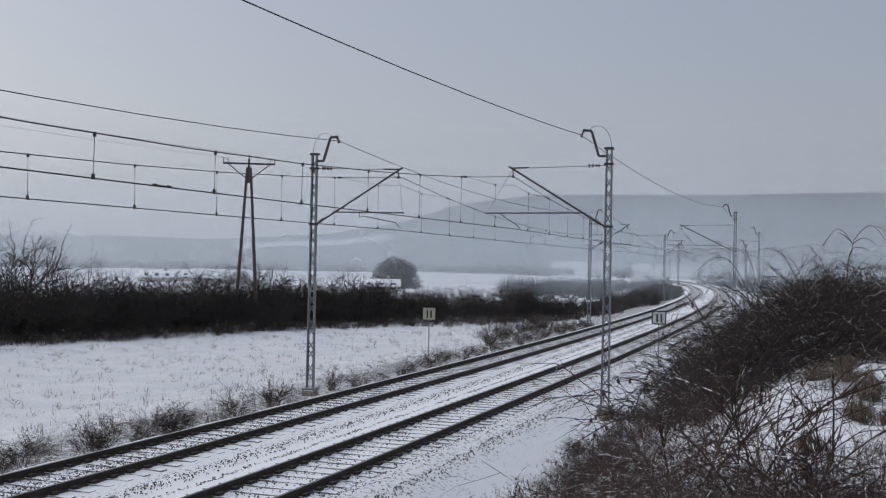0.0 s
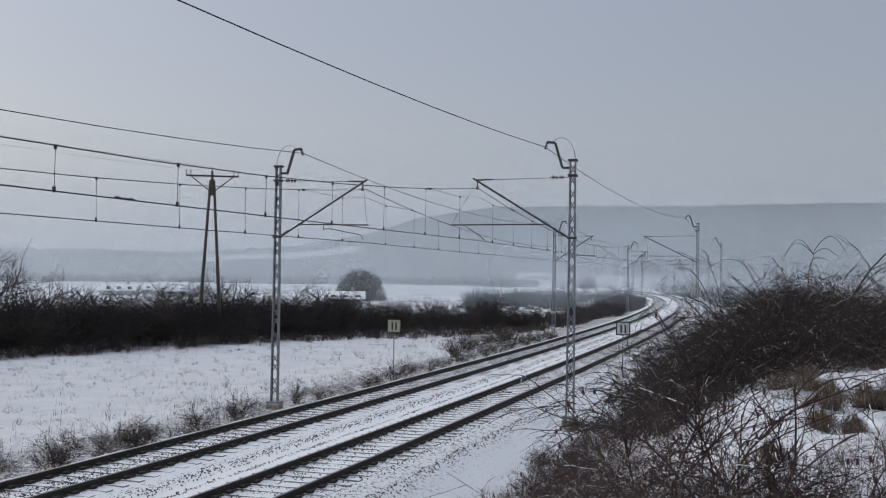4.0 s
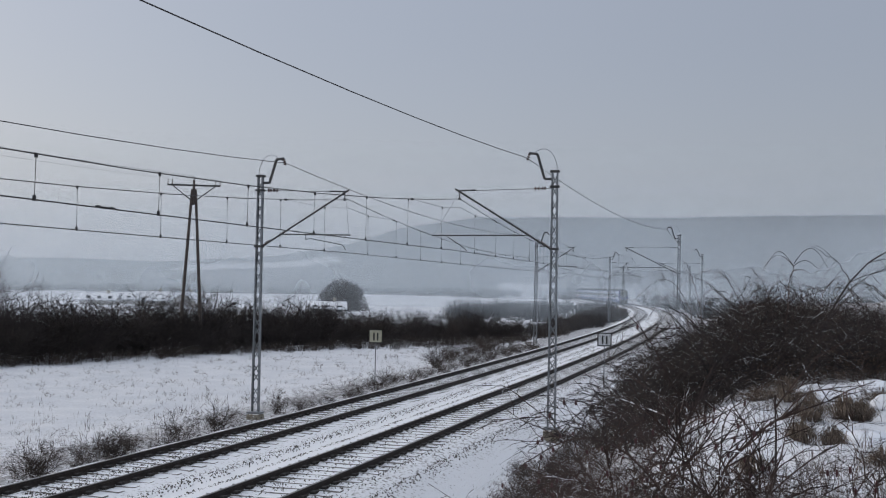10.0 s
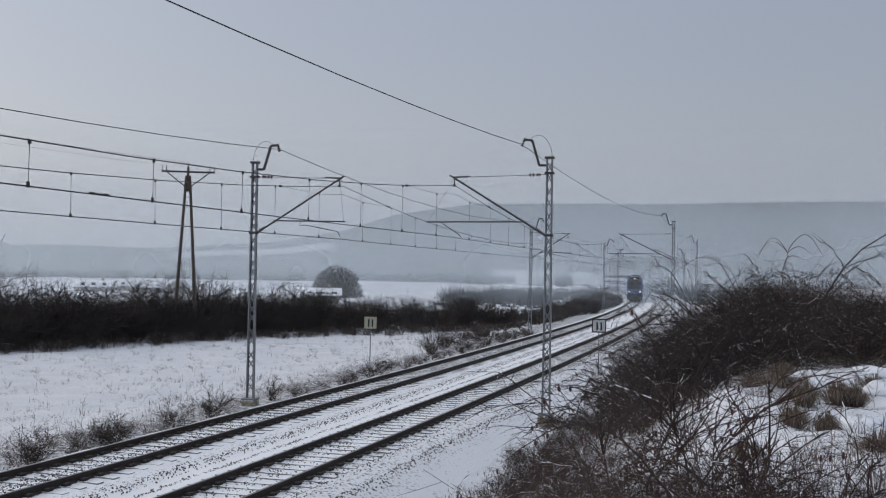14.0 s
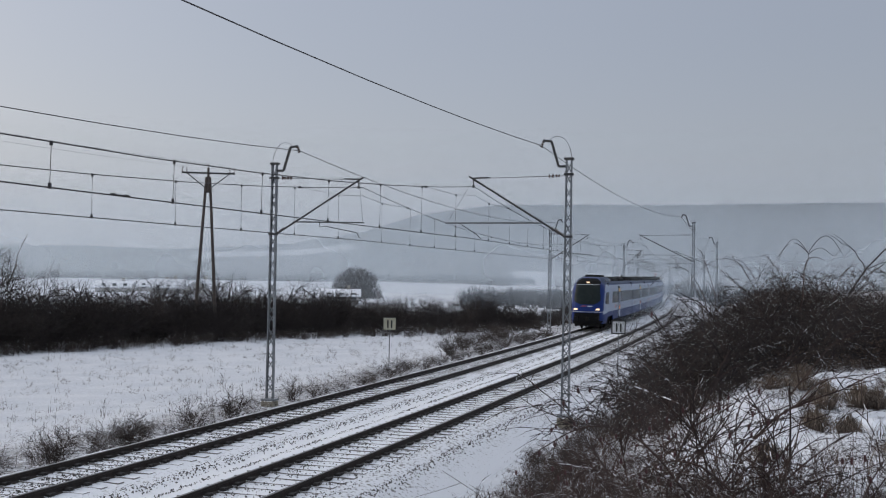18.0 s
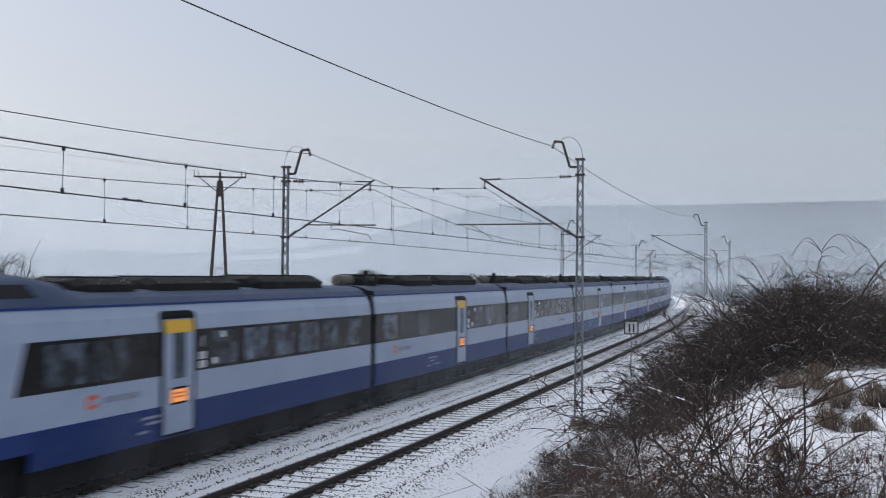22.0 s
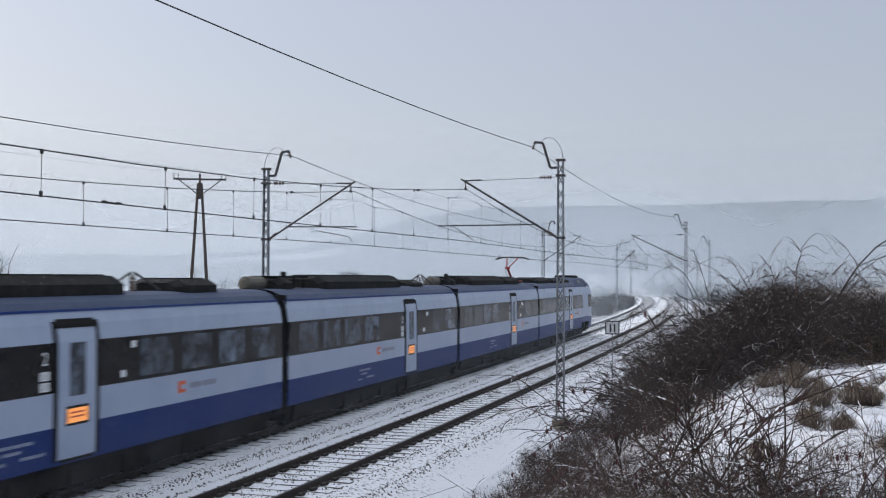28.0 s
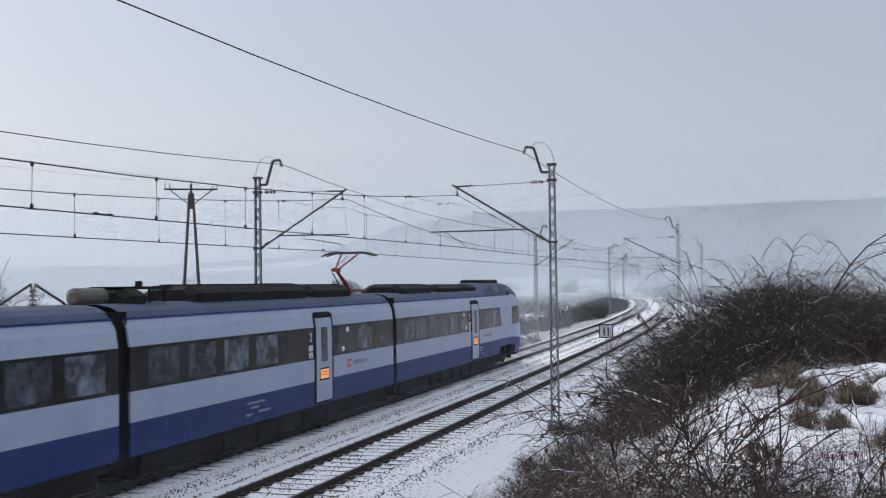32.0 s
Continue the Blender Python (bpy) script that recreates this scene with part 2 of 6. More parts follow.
def ballast_material():
    m = bpy.data.materials.new("snowy_ballast")
    m.use_nodes = True
    n, l = m.node_tree.nodes, m.node_tree.links
    b = n["Principled BSDF"]
    b.inputs["Roughness"].default_value = 0.95
    geo = n.new("ShaderNodeNewGeometry")
    bare = n.new("ShaderNodeAttribute")
    bare.attribute_name = "bare"
    vor = n.new("ShaderNodeTexVoronoi")
    vor.inputs["Scale"].default_value = 16.0
    l.new(geo.outputs["Position"], vor.inputs["Vector"])
    stone = n.new("ShaderNodeMixRGB")
    stone.inputs[1].default_value, stone.inputs[2].default_value = (0.05, 0.046, 0.043, 1), (0.22, 0.20, 0.18, 1)
    l.new(vor.outputs["Color"], stone.inputs[0])
    t = n.new("ShaderNodeTexNoise")
    t.inputs["Scale"].default_value, t.inputs["Detail"].default_value = 11.0, 5
    l.new(geo.outputs["Position"], t.inputs["Vector"])
    s = n.new("ShaderNodeMath")
    s.operation = "ADD"
    l.new(t.outputs["Fac"], s.inputs[0])
    l.new(bare.outputs["Fac"], s.inputs[1])
    r = n.new("ShaderNodeMapRange")
    r.inputs["From Min"].default_value, r.inputs["From Max"].default_value = 0.86, 0.98
    l.new(s.outputs[0], r.inputs["Value"])
    x = n.new("ShaderNodeMixRGB")
    x.inputs[1].default_value = (0.79, 0.81, 0.85, 1)
    l.new(r.outputs[0], x.inputs[0])
    l.new(stone.outputs[0], x.inputs[2])
    l.new(x.outputs[0], b.inputs["Base Color"])
    bn = n.new("ShaderNodeBump")
    bn.inputs["Strength"].default_value, bn.inputs["Distance"].default_value = 0.7, 0.04
    l.new(vor.outputs["Distance"], bn.inputs["Height"])
    l.new(bn.outputs[0], b.inputs["Normal"])
    return m


def veil_material(name, share):
    """Sheet for imitated haze and blown snow dust: lets most light through and scatters the rest."""
    m = bpy.data.materials.new(name)
    m.use_nodes = True
    n, l = m.node_tree.nodes, m.node_tree.links
    n.clear()
    out, mix = n.new("ShaderNodeOutputMaterial"), n.new("ShaderNodeMixShader")
    clear, snow, thru, both = n.new("ShaderNodeBsdfTransparent"), n.new("ShaderNodeBsdfDiffuse"), n.new("ShaderNodeBsdfTranslucent"), n.new("ShaderNodeMixShader")
    snow.inputs["Color"].default_value = thru.inputs["Color"].default_value = (0.84, 0.92, 0.98, 1)
    geo, t, r = n.new("ShaderNodeNewGeometry"), n.new("ShaderNodeTexNoise"), n.new("ShaderNodeMapRange")
    t.inputs["Scale"].default_value, t.inputs["Detail"].default_value = 0.02, 3
    l.new(geo.outputs["Position"], t.inputs["Vector"])
    l.new(t.outputs["Fac"], r.inputs["Value"])
    r.inputs["From Min"].default_value, r.inputs["From Max"].default_value = 0.3, 0.7
    r.inputs["To Min"].default_value, r.inputs["To Max"].default_value = share * 0.8, share * 1.2
    thick, times = n.new("ShaderNodeAttribute"), n.new("ShaderNodeMath")
    thick.attribute_name, times.operation = "thick", "MULTIPLY"
    l.new(r.outputs[0], times.inputs[0])
    l.new(thick.outputs["Fac"], times.inputs[1])
    l.new(times.outputs[0], mix.inputs[0])
    l.new(clear.outputs[0], mix.inputs[1])
    l.new(snow.outputs[0], both.inputs[1])
    l.new(thru.outputs[0], both.inputs[2])
    l.new(both.outputs[0], mix.inputs[2])
    l.new(mix.outputs[0], out.inputs[0])
    return m


BLOWN = veil_material("blown_snow_dust", 1.0)
GROUND = ground_material()
BALLAST = ballast_material()


# Mesh tools ------------------------------------------------------------------
class Shape:
    """Gathers vertices and faces of one mesh."""

    def __init__(self):
        self.v, self.f = [], []

    def add(self, verts, faces):
        k = len(self.v)
        self.v.extend(verts)
        self.f.extend(tuple(i + k for i in face) for face in faces)
        return self

    def box(self, x0, x1, y0, y1, z0, z1, cut=0.0):
        """A box; cut bevels its four upper edges."""
        c = cut
        low = [(x0, y0, z0), (x1, y0, z0), (x1, y1, z0), (x0, y1, z0)]
        if not c:
            top = [(x0, y0, z1), (x1, y0, z1), (x1, y1, z1), (x0, y1, z1)]
            return self.add(low + top, [(3, 2, 1, 0), (4, 5, 6, 7), (0, 1, 5, 4), (1, 2, 6, 5), (2, 3, 7, 6), (3, 0, 4, 7)])
        mid = [(x0, y0, z1 - c), (x1, y0, z1 - c), (x1, y1, z1 - c), (x0, y1, z1 - c)]
        top = [(x0 + c, y0 + c, z1), (x1 - c, y0 + c, z1), (x1 - c, y1 - c, z1), (x0 + c, y1 - c, z1)]
        faces = [(3, 2, 1, 0), (8, 9, 10, 11)]
        for a in (0, 4):
            faces += [(a + i, a + (i + 1) % 4, a + 4 + (i + 1) % 4, a + 4 + i) for i in range(4)]
        return self.add(low + mid + top, faces)

    def tube(self, pts, r0, r1=None, sides=4, cap=True):
        r1 = r0 if r1 is None else r1
        pts = [Vector(p) for p in pts]
        n, verts, faces = len(pts), [], []
        for i, p in enumerate(pts):
            d = (pts[min(i + 1, n - 1)] - pts[max(i - 1, 0)]).normalized()
            a = d.orthogonal().normalized() if abs(d.z) > 0.95 else d.cross(Vector((0, 0, 1))).normalized()
            b = a.cross(d)
            r = r0 + (r1 - r0) * i / max(n - 1, 1)
            for k in range(sides):
                w = 2 * math.pi * (k + 0.5) / sides
                verts.append(tuple(p + a * (r * math.cos(w)) + b * (r * math.sin(w))))
        for i in range(n - 1):
            for k in range(sides):
                k2 = (k + 1) % sides
                faces.append((i * sides + k, i * sides + k2, (i + 1) * sides + k2, (i + 1) * sides + k))
        if cap and sides > 2:
            faces.append(tuple(range(sides)))
            faces.append(tuple(reversed(range((n - 1) * sides, n * sides))))
        return self.add(verts, faces)

    def bar(self, a, b, w, h):
        """A straight bar of rectangular section between two points."""
        a, b = Vector(a), Vector(b)
        d = (b - a).normalized()
        s = d.cross(Vector((0, 0, 1))) if abs(d.z) < 0.95 else Vector((1, 0, 0))
        s.normalize()
        u = s.cross(d) * (h / 2)
        s = s * (w / 2)
        verts = [tuple(p + q) for p in (a, b) for q in (-s - u, s - u, s + u, -s + u)]
        return self.add(verts, [(0, 1, 2, 3), (7, 6, 5, 4)] + [(i, 4 + i, 4 + (i + 1) % 4, (i + 1) % 4) for i in range(4)])

    def sweep(self, rings, closed=True, caps=True):
        n, m = len(rings), len(rings[0])
        faces = []
        for i in range(n - 1):
            for k in range(m if closed else m - 1):
                k2 = (k + 1) % m
                faces.append((i * m + k, i * m + k2, (i + 1) * m + k2, (i + 1) * m + k))
        if caps and closed:
            faces += [tuple(reversed(range(m))), tuple(range((n - 1) * m, n * m))]
        return self.add([p for r in rings for p in r], faces)

    def mesh(self, name, mat, smooth=False):
        me = bpy.data.meshes.new(name)
        me.from_pydata(self.v, [], self.f)
        me.materials.append(mat)
        if smooth:
            me.polygons.foreach_set("use_smooth", [True] * len(me.polygons))
        me.update()
        return me


def part(name, shape, mat, parent, label="", smooth=False, m=None):
    """One mesh object under a thing or a part."""
    ob = new(name, shape if isinstance(shape, bpy.types.Mesh) else shape.mesh(name, mat, smooth))
    ob.parent = parent
    if m is not None:
        ob.matrix_basis = m
    return tagged(ob, label)


def thing(name, label, category, group="", kind="", m=None):
    ob = new(name)
    ob.empty_display_size = 0.2
    if m is not None:
        ob.matrix_basis = m
    return tagged(ob, label, category, group, kind)


def lone(name, shape, mat, label, category="", group="", kind="", smooth=False):
    return tagged(new(name, shape.mesh(name, mat, smooth)), label, category, group, kind)


# The line of the railway ------------------------------------------------------
STEP = 0.5
ALONG = np.arange(-140, 900, STEP)
BEND = np.interp(ALONG, [41, 350, 520], [0.000417, 0.00121, 0.0016])
TURN = 0.2944 - (np.cumsum(BEND) * STEP - (np.cumsum(BEND) * STEP)[280])
LINE_X = np.cumsum(np.sin(TURN)) * STEP
LINE_Y = np.cumsum(np.cos(TURN)) * STEP
LINE_X += -6.307 - LINE_X[280]
LINE_Y += 15.45 - LINE_Y[280]
GAP = 4.36          # between the axes of the two tracks
HALF = 0.765        # from axis to rail


def heading(s):
    return float(np.interp(s, ALONG, TURN))


def on_line(s, off=0.0, z=0.0):
    """The place s metres along the near track, off metres to the right of its axis."""
    a = heading(s)
    return Vector((float(np.interp(s, ALONG, LINE_X)) + off * math.cos(a), float(np.interp(s, ALONG, LINE_Y)) - off * math.sin(a), z))


def frame_at(s, off=0.0, z=0.0):
    """x along the line away from the eye, y to the left of it."""
    p = on_line(s, off, z)
    return Matrix.Translation(p) @ Matrix.Rotation(math.pi / 2 - heading(s), 4, "Z")


def to_line(x, y):
    """Along and across for arrays of places (near the line only; clamped beyond)."""
    x, y = np.asarray(x, float), np.asarray(y, float)
    lx, ly, tt, ss = LINE_X[::4], LINE_Y[::4], TURN[::4], ALONG[::4]
    i = np.empty(x.shape, int)
    flat_x, flat_y, fi = x.ravel(), y.ravel(), i.ravel()
    for a in range(0, flat_x.size, 4000):
        d = (flat_x[a:a + 4000, None] - lx) ** 2 + (flat_y[a:a + 4000, None] - ly) ** 2
        fi[a:a + 4000] = d.argmin(1)
    i = fi.reshape(x.shape)
    dx, dy = x - lx[i], y - ly[i]
    s = ss[i] + dx * np.sin(tt[i]) + dy * np.cos(tt[i])
    return s, dx * np.cos(tt[i]) - dy * np.sin(tt[i])


def ease(v, a, b):
    t = np.clip((np.asarray(v, float) - a) / (b - a), 0, 1)
    return t * t * (3 - 2 * t)


def ripple(x, y, size, seed):
    """Cheap smooth unevenness between -1 and 1."""
    a = np.sin(x / size + seed) * np.cos(y / size * 1.3 - seed * 2.1)
    b = np.sin((x + y) / size * 2.3 + seed * 3.7) * np.cos((x - y) / size * 1.9 + seed)
    return 0.65 * a + 0.35 * b


def ground_height(x, y):
    x, y = np.asarray(x, float), np.asarray(y, float)
    s, o = to_line(x, y)
    r = np.hypot(x, y)
    bed = -0.62 - 0.20 * ease(o, 2.2, 2.9) * (1 - ease(o, 4.4, 6.0))
    bank = 3.45 * ease(o, 4.4, 10.5) + 0.7 * ease(o, 10.5, 22)
    bank = bank * (1 - ease(s, 95, 210) * 0.95)
    field = -0.85 * ease(-o, GAP + 3.0, GAP + 12)
    z = bed + np.where(o > 0, bank, field)
    z = z + 0.10 * ripple(x, y, 2.1, 1.0) * ease(np.abs(o + GAP / 2), 5.5, 9) + 0.05 * ripple(x, y, 0.7, 4.0) * ease(np.abs(o + GAP / 2), 5.5, 9)
    z = z + (0.10 * ripple(x, y, 0.55, 6.0) + 0.07 * ripple(x, y, 0.27, 2.5)) * ease(o, 8.5, 10.5) * (1 - ease(r, 30, 45))
    az = np.degrees(np.arctan2(x, y))
    big = np.interp(az, [-60, -24, -18, -14, -8, -4.5, -2, 2, 8, 14, 22, 40, 80], [26, 24, 27, 25, 35, 52, 73, 88, 92, 94, 95, 92, 50])
    z = z + big * ease(r, 480, 1500) * (1 + 0.03 * ripple(x, y, 210, 2.0))
    z = z + 5.0 * ease(r, 330, 520) * np.interp(az, [-30, -6, 0, 10, 30], [0.6, 0.7, 0.9, 0.3, 0.2])
    return z


def ground_at(x, y):
    return float(ground_height(np.array([x]), np.array([y]))[0])


# Ground: one sheet to the horizon, finest in front of the eye
def build_ground():
    az = np.concatenate([np.linspace(-180, -34, 44)[:-1], np.linspace(-34, 34, 340), np.linspace(34, 180, 44)[1:]])
    rad = np.concatenate([np.linspace(0.6, 6, 14)[:-1], 6 * (2600 / 6) ** np.linspace(0, 1, 230)])
    A, R = np.meshgrid(np.radians(az), rad)
    x, y = R * np.sin(A), R * np.cos(A)
    z = ground_height(x, y)
    n, m = x.shape
    verts = np.stack([x, y, z], -1).reshape(-1, 3).tolist()
    idx = np.arange(n * m).reshape(n, m)
    quads = np.stack([idx[:-1, :-1], idx[:-1, 1:], idx[1:, 1:], idx[1:, :-1]], -1).reshape(-1, 4).tolist()
    verts.append((0, 0, ground_at(0, 0)))
    quads += [(n * m, int(idx[0, k + 1]), int(idx[0, k])) for k in range(m - 1)]
    sh = Shape()
    sh.v, sh.f = [tuple(v) for v in verts], [tuple(q) for q in quads]
    ob = lone("ground", sh, GROUND, "snow-covered field and bank with dry grass showing through", kind="structure", smooth=True)
    s, o = to_line(x, y)
    bare = 0.05 + 0.05 * ease(o, 2.4, 3.2) + 0.20 * ease(o, 5.2, 7.0) + 0.38 * ease(np.degrees(np.arctan2(x, y)), 10.5, 12.5) * ease(np.hypot(x, y), 17, 20)
    dd, aa = np.hypot(x, y), np.degrees(np.arctan2(x, y))
    open_snow = ease(aa, 10.5, 13) * ease(dd, 8.2, 9.2) * (1 - ease(dd, 19.5, 22))
    bare = bare * (1 - 0.88 * open_snow)
    bare = np.where(o < 0, 0.12 + 0.5 * ease(-o, GAP + 2.2, GAP + 3.0) * (1 - ease(-o, GAP + 5, GAP + 8)), bare)
    r = np.hypot(x, y)
    azd = np.degrees(np.arctan2(x, y))
    clear = ease(azd, -14, -12) * (1 - ease(azd, -6, -4)) * ease(r, 880, 930) * (1 - ease(r, 1010, 1060))
    wood = ease(r, np.where(azd < 3, 400, 560), np.where(azd < 3, 450, 640)) * (1 - np.clip(clear, 0, 1))
    for key, val in (("bare", bare), ("wood", wood)):
        at = ob.data.attributes.new(key, "FLOAT", "POINT")
        at.data.foreach_set("value", np.append(val.ravel(), 0.0))
    return ob


build_ground()


# Ballast bed under both tracks
def build_bed():
    prof = [(3.2, -0.85, 0.14), (2.3, -0.44, 0.30), (1.75, -0.22, 0.33), (1.3, -0.182, 0.32), (0.85, -0.176, 0.36), (0.6, -0.180, 0.16), (0.0, -0.182, 0.24),
            (-0.6, -0.180, 0.30), (-0.85, -0.176, 0.36), (-1.3, -0.182, 0.08), (-1.75, -0.22, 0.30), (-2.0, -0.26, 0.06), (-2.3, -0.24, 0.25), (-2.95, -0.19, 0.29),
            (-3.2, -0.174, 0.12), (-3.5, -0.176, 0.32), (-3.75, -0.180, 0.22), (-4.36, -0.182, 0.32), (-4.95, -0.180, 0.38), (-5.2, -0.176, 0.34), (-5.75, -0.18, 0.12),
            (-6.1, -0.25, 0.30), (-6.7, -0.45, 0.28), (-7.4, -0.85, 0.1)]
    sh, bare = Shape(), []
    stations = np.concatenate([np.arange(-75, 90, 1.0), np.arange(90, 880, 6.0)])
    rings = []
    for s in stations:
        ring = []
        for o, z, b in prof:
            p = on_line(s, o, z + 0.012 * math.sin(s * 1.7 + o * 5))
            ring.append(tuple(p))
            bare.append(b)
        rings.append(ring)
    sh.sweep(rings, closed=False)
    ob = lone("trackbed", sh, BALLAST, "ballast trackbed half covered with fresh snow", kind="structure", smooth=True)
    at = ob.data.attributes.new("bare", "FLOAT", "POINT")
    at.data.foreach_set("value", bare)


build_bed()


def build_stones():
    """Loose stones that stick out of the snow along the bed."""
    rnd = np.random.RandomState(5)
    base = [(0.5, 0, 0), (-0.5, 0.1, 0), (0, 0.5, 0.05), (0.05, -0.5, 0), (0.05, 0, 0.5), (0, 0.05, -0.5)]
    tris = [(0, 2, 4), (2, 1, 4), (1, 3, 4), (3, 0, 4), (2, 0, 5), (1, 2, 5), (3, 1, 5), (0, 3, 5)]
    sh = Shape()
    lanes = [(-2.65, 0.32, 4600, -0.215), (1.85, 0.36, 3900, -0.27), (1.2, 0.3, 1800, -0.165), (-0.30, 0.26, 1700, -0.162), (0.35, 0.2, 500, -0.162), (-4.36, 0.40, 4600, -0.162), (-1.72, 0.07, 1300, -0.215), (-6.2, 0.3, 1600, -0.30)]
    for mid, spread, count, z in lanes:
        for _ in range(count):
            s = 3 + 75 * rnd.rand() ** 1.6
            p = on_line(s, mid + spread * float(np.clip(rnd.randn(), -2, 2)) * 0.8, z)
            k = 0.026 + 0.034 * rnd.rand()
            e = Euler(rnd.rand(3) * 6.28).to_matrix() @ Matrix.Diagonal((k, k * (0.7 + 0.5 * rnd.rand()), k * 0.7))
            sh.add([tuple(p + e @ Vector(b)) for b in base], tris)
    lone("ballast_stones", sh, STONE, "grey ballast stones poking through thin snow", "gravel", kind="stuff")


build_stones()


# Tracks -----------------------------------------------------------------------
def rail_shape(s0, s1, off, head):
    prof = [(-0.036, 0.0), (0.036, 0.0), (0.036, -0.045), (0.012, -0.06), (0.012, -0.14), (0.075, -0.16), (0.075, -0.185), (-0.075, -0.185), (-0.075, -0.16), (-0.012, -0.14),
            (-0.012, -0.06), (-0.036, -0.045)]
    if head:
        prof = [(-0.03, 0.004), (0.03, 0.004), (0.03, 0.0005), (-0.03, 0.0005)]
    st = np.concatenate([np.arange(s0, 90, 2.0), np.arange(90, s1, 6.0)])
    return Shape().sweep([[tuple(on_line(s, off + a, z)) for a, z in prof] for s in st])


def sleeper_meshes():
    body, clips = Shape(), Shape()
    ring = [(-0.13, -0.26), (0.13, -0.26), (0.115, -0.150), (-0.115, -0.150)]
    rings = []
    for y, lift in ((-1.3, -0.012), (-0.95, 0.0), (-0.55, 0.0), (-0.3, -0.012), (0.3, -0.012), (0.55, 0.0), (0.95, 0.0), (1.3, -0.012)):
        rings.append([(x, y, z + (lift if z > -0.25 else 0)) for x, z in ring])
    body.sweep(rings)
    for y in (HALF, -HALF):
        for e in (-1, 1):
            c = y + e * 0.125
            clips.box(-0.085, 0.085, c - 0.065, c + 0.065, -0.17, -0.090, 0.02)
            clips.tube([(-0.05, c + e * 0.03, -0.12), (-0.02, c + e * 0.085, -0.095), (0.03, c + e * 0.085, -0.095), (0.05, c + e * 0.02, -0.12)], 0.030, sides=4)
    me = body.mesh("sleeper", CONCRETE)
    me2 = clips.mesh("rail_clips", CLIP)
    return me, me2


SLEEPER, CLIPS = sleeper_meshes()


def build_track(off, label):
    tr = thing("railway_track", label, "railway track", "tracks of the double line", "structure")
    for side in (HALF, -HALF):
        part("rail", rail_shape(-75, 870, off + side, False), RAIL, tr, "dark rusty rail")
        part("rail_head", rail_shape(-75, 870, off + side, True), RAIL_TOP, tr, "worn running surface")
    far, far_clips = Shape(), Shape()
    for i in range(-20, 660):
        s = i * 0.615
        m = frame_at(s, off)
        if -4 <= i < 200:
            sl = part("sleeper", SLEEPER, None, tr, m=m)
            part("rail_clips", CLIPS, None, sl)
        else:
            far.add([tuple(m @ v.co) for v in SLEEPER.vertices], [tuple(p.vertices) for p in SLEEPER.polygons])
    tagged(part("far_sleepers", far, CONCRETE, tr), kind="stuff")


build_track(0.0, "straight-to-curving railway track on snowy concrete sleepers")
build_track(-GAP, "railway track on snow-dusted concrete sleepers beside the field")


# Haze imitated by added translucent sheets across the valley, more with distance
def build_veils():
    for dist, share in ((122, 0.03), (168, 0.12), (225, 0.15), (310, 0.22), (425, 0.27), (445, 0.26), (465, 0.17)):
        sh = Shape()
        pts = [(math.sin(a) * dist, math.cos(a) * dist) for a in np.radians(np.linspace(-60, 60, 65))]
        rise = [0.0, 0.012, 0.02, 0.03, 0.04, 0.05, 0.06, 0.072, 0.085, 0.10, 0.13]
        full = [float(np.interp(k, [0.012, 0.05, 0.085, 0.13], [1.0, 0.8, 0.3, 0.0])) for k in rise]
        tall = [(-3.0, 1.0)] + [(4.4 + k * dist, f) for k, f in zip(rise[1:], full[1:])]
        sh.sweep([[(x, y, z) for z, _ in tall] for x, y in pts], closed=False)
        ob = lone("falling_snow", sh, veil_material("valley_haze", share), "translucent sheet standing in for haze over the valley", "snowfall", "snowfall across the valley", "stuff", smooth=True)
        thick = [f for _ in pts for _, f in tall]
        at = ob.data.attributes.new("thick", "FLOAT", "POINT")
        at.data.foreach_set("value", thick)


build_veils()


def build_haze_bank():
    """A sheet added as thicker haze over the far hills, thin at both ends."""
    dist = 262.0
    turns = np.linspace(-42, 42, 57)
    rise = [(-3.0, 1.0), (6.0, 1.0), (13.0, 0.95), (21.0, 0.8), (30.0, 0.45), (42.0, 0.0)]
    sh = Shape().sweep([[(math.sin(radians(a)) * dist, math.cos(radians(a)) * dist, z) for z, _ in rise] for a in turns], closed=False)
    ob = lone("snow_shower", sh, veil_material("thicker_haze", 0.34), "translucent sheet added as thicker haze to pale the hills", "snowfall", kind="stuff", smooth=True)
    at = ob.data.attributes.new("thick", "FLOAT", "POINT")
    at.data.foreach_set("value", [k * float(ease(42 - abs(a), 0, 16)) for a in turns for _, k in rise])
    return ob


HAZE_BANK = build_haze_bank()


# Overhead line -----------------------------------------------------------------
MASTS_RIGHT = [(-29.0, 3.2, 0.0), (25.1, 3.2, 0.05), (79.0, 4.0, 0.45), (133.0, 5.0, 0.6), (187.0, 4.0, 0.2), (241.0, 3.4, 0.0), (295.0, 3.4, 0.0), (349.0, 3.4, 0.0), (403.0, 3.4, 0.0)]
MASTS_LEFT = [(-29.0, 7.8, 0.0), (25.2, 7.85, 0.0), (79.0, 7.55, 0.0), (133.0, 6.6, 0.1), (187.0, 7.4, 0.0), (241.0, 7.4, 0.0), (295.0, 7.4, 0.0), (349.0, 7.4, 0.0), (403.0, 7.4, 0.0)]


def insulator(sh, a, b, r=0.06, n=4):
    a, b = Vector(a), Vector(b)
    sh.tube([a, b], 0.018, sides=5)
    for i in range(n):
        c = a.lerp(b, (i + 0.5) / n)
        d = (b - a).normalized() * 0.018
        sh.tube([c - d, c, c + d], r, r * 0.6, sides=8)


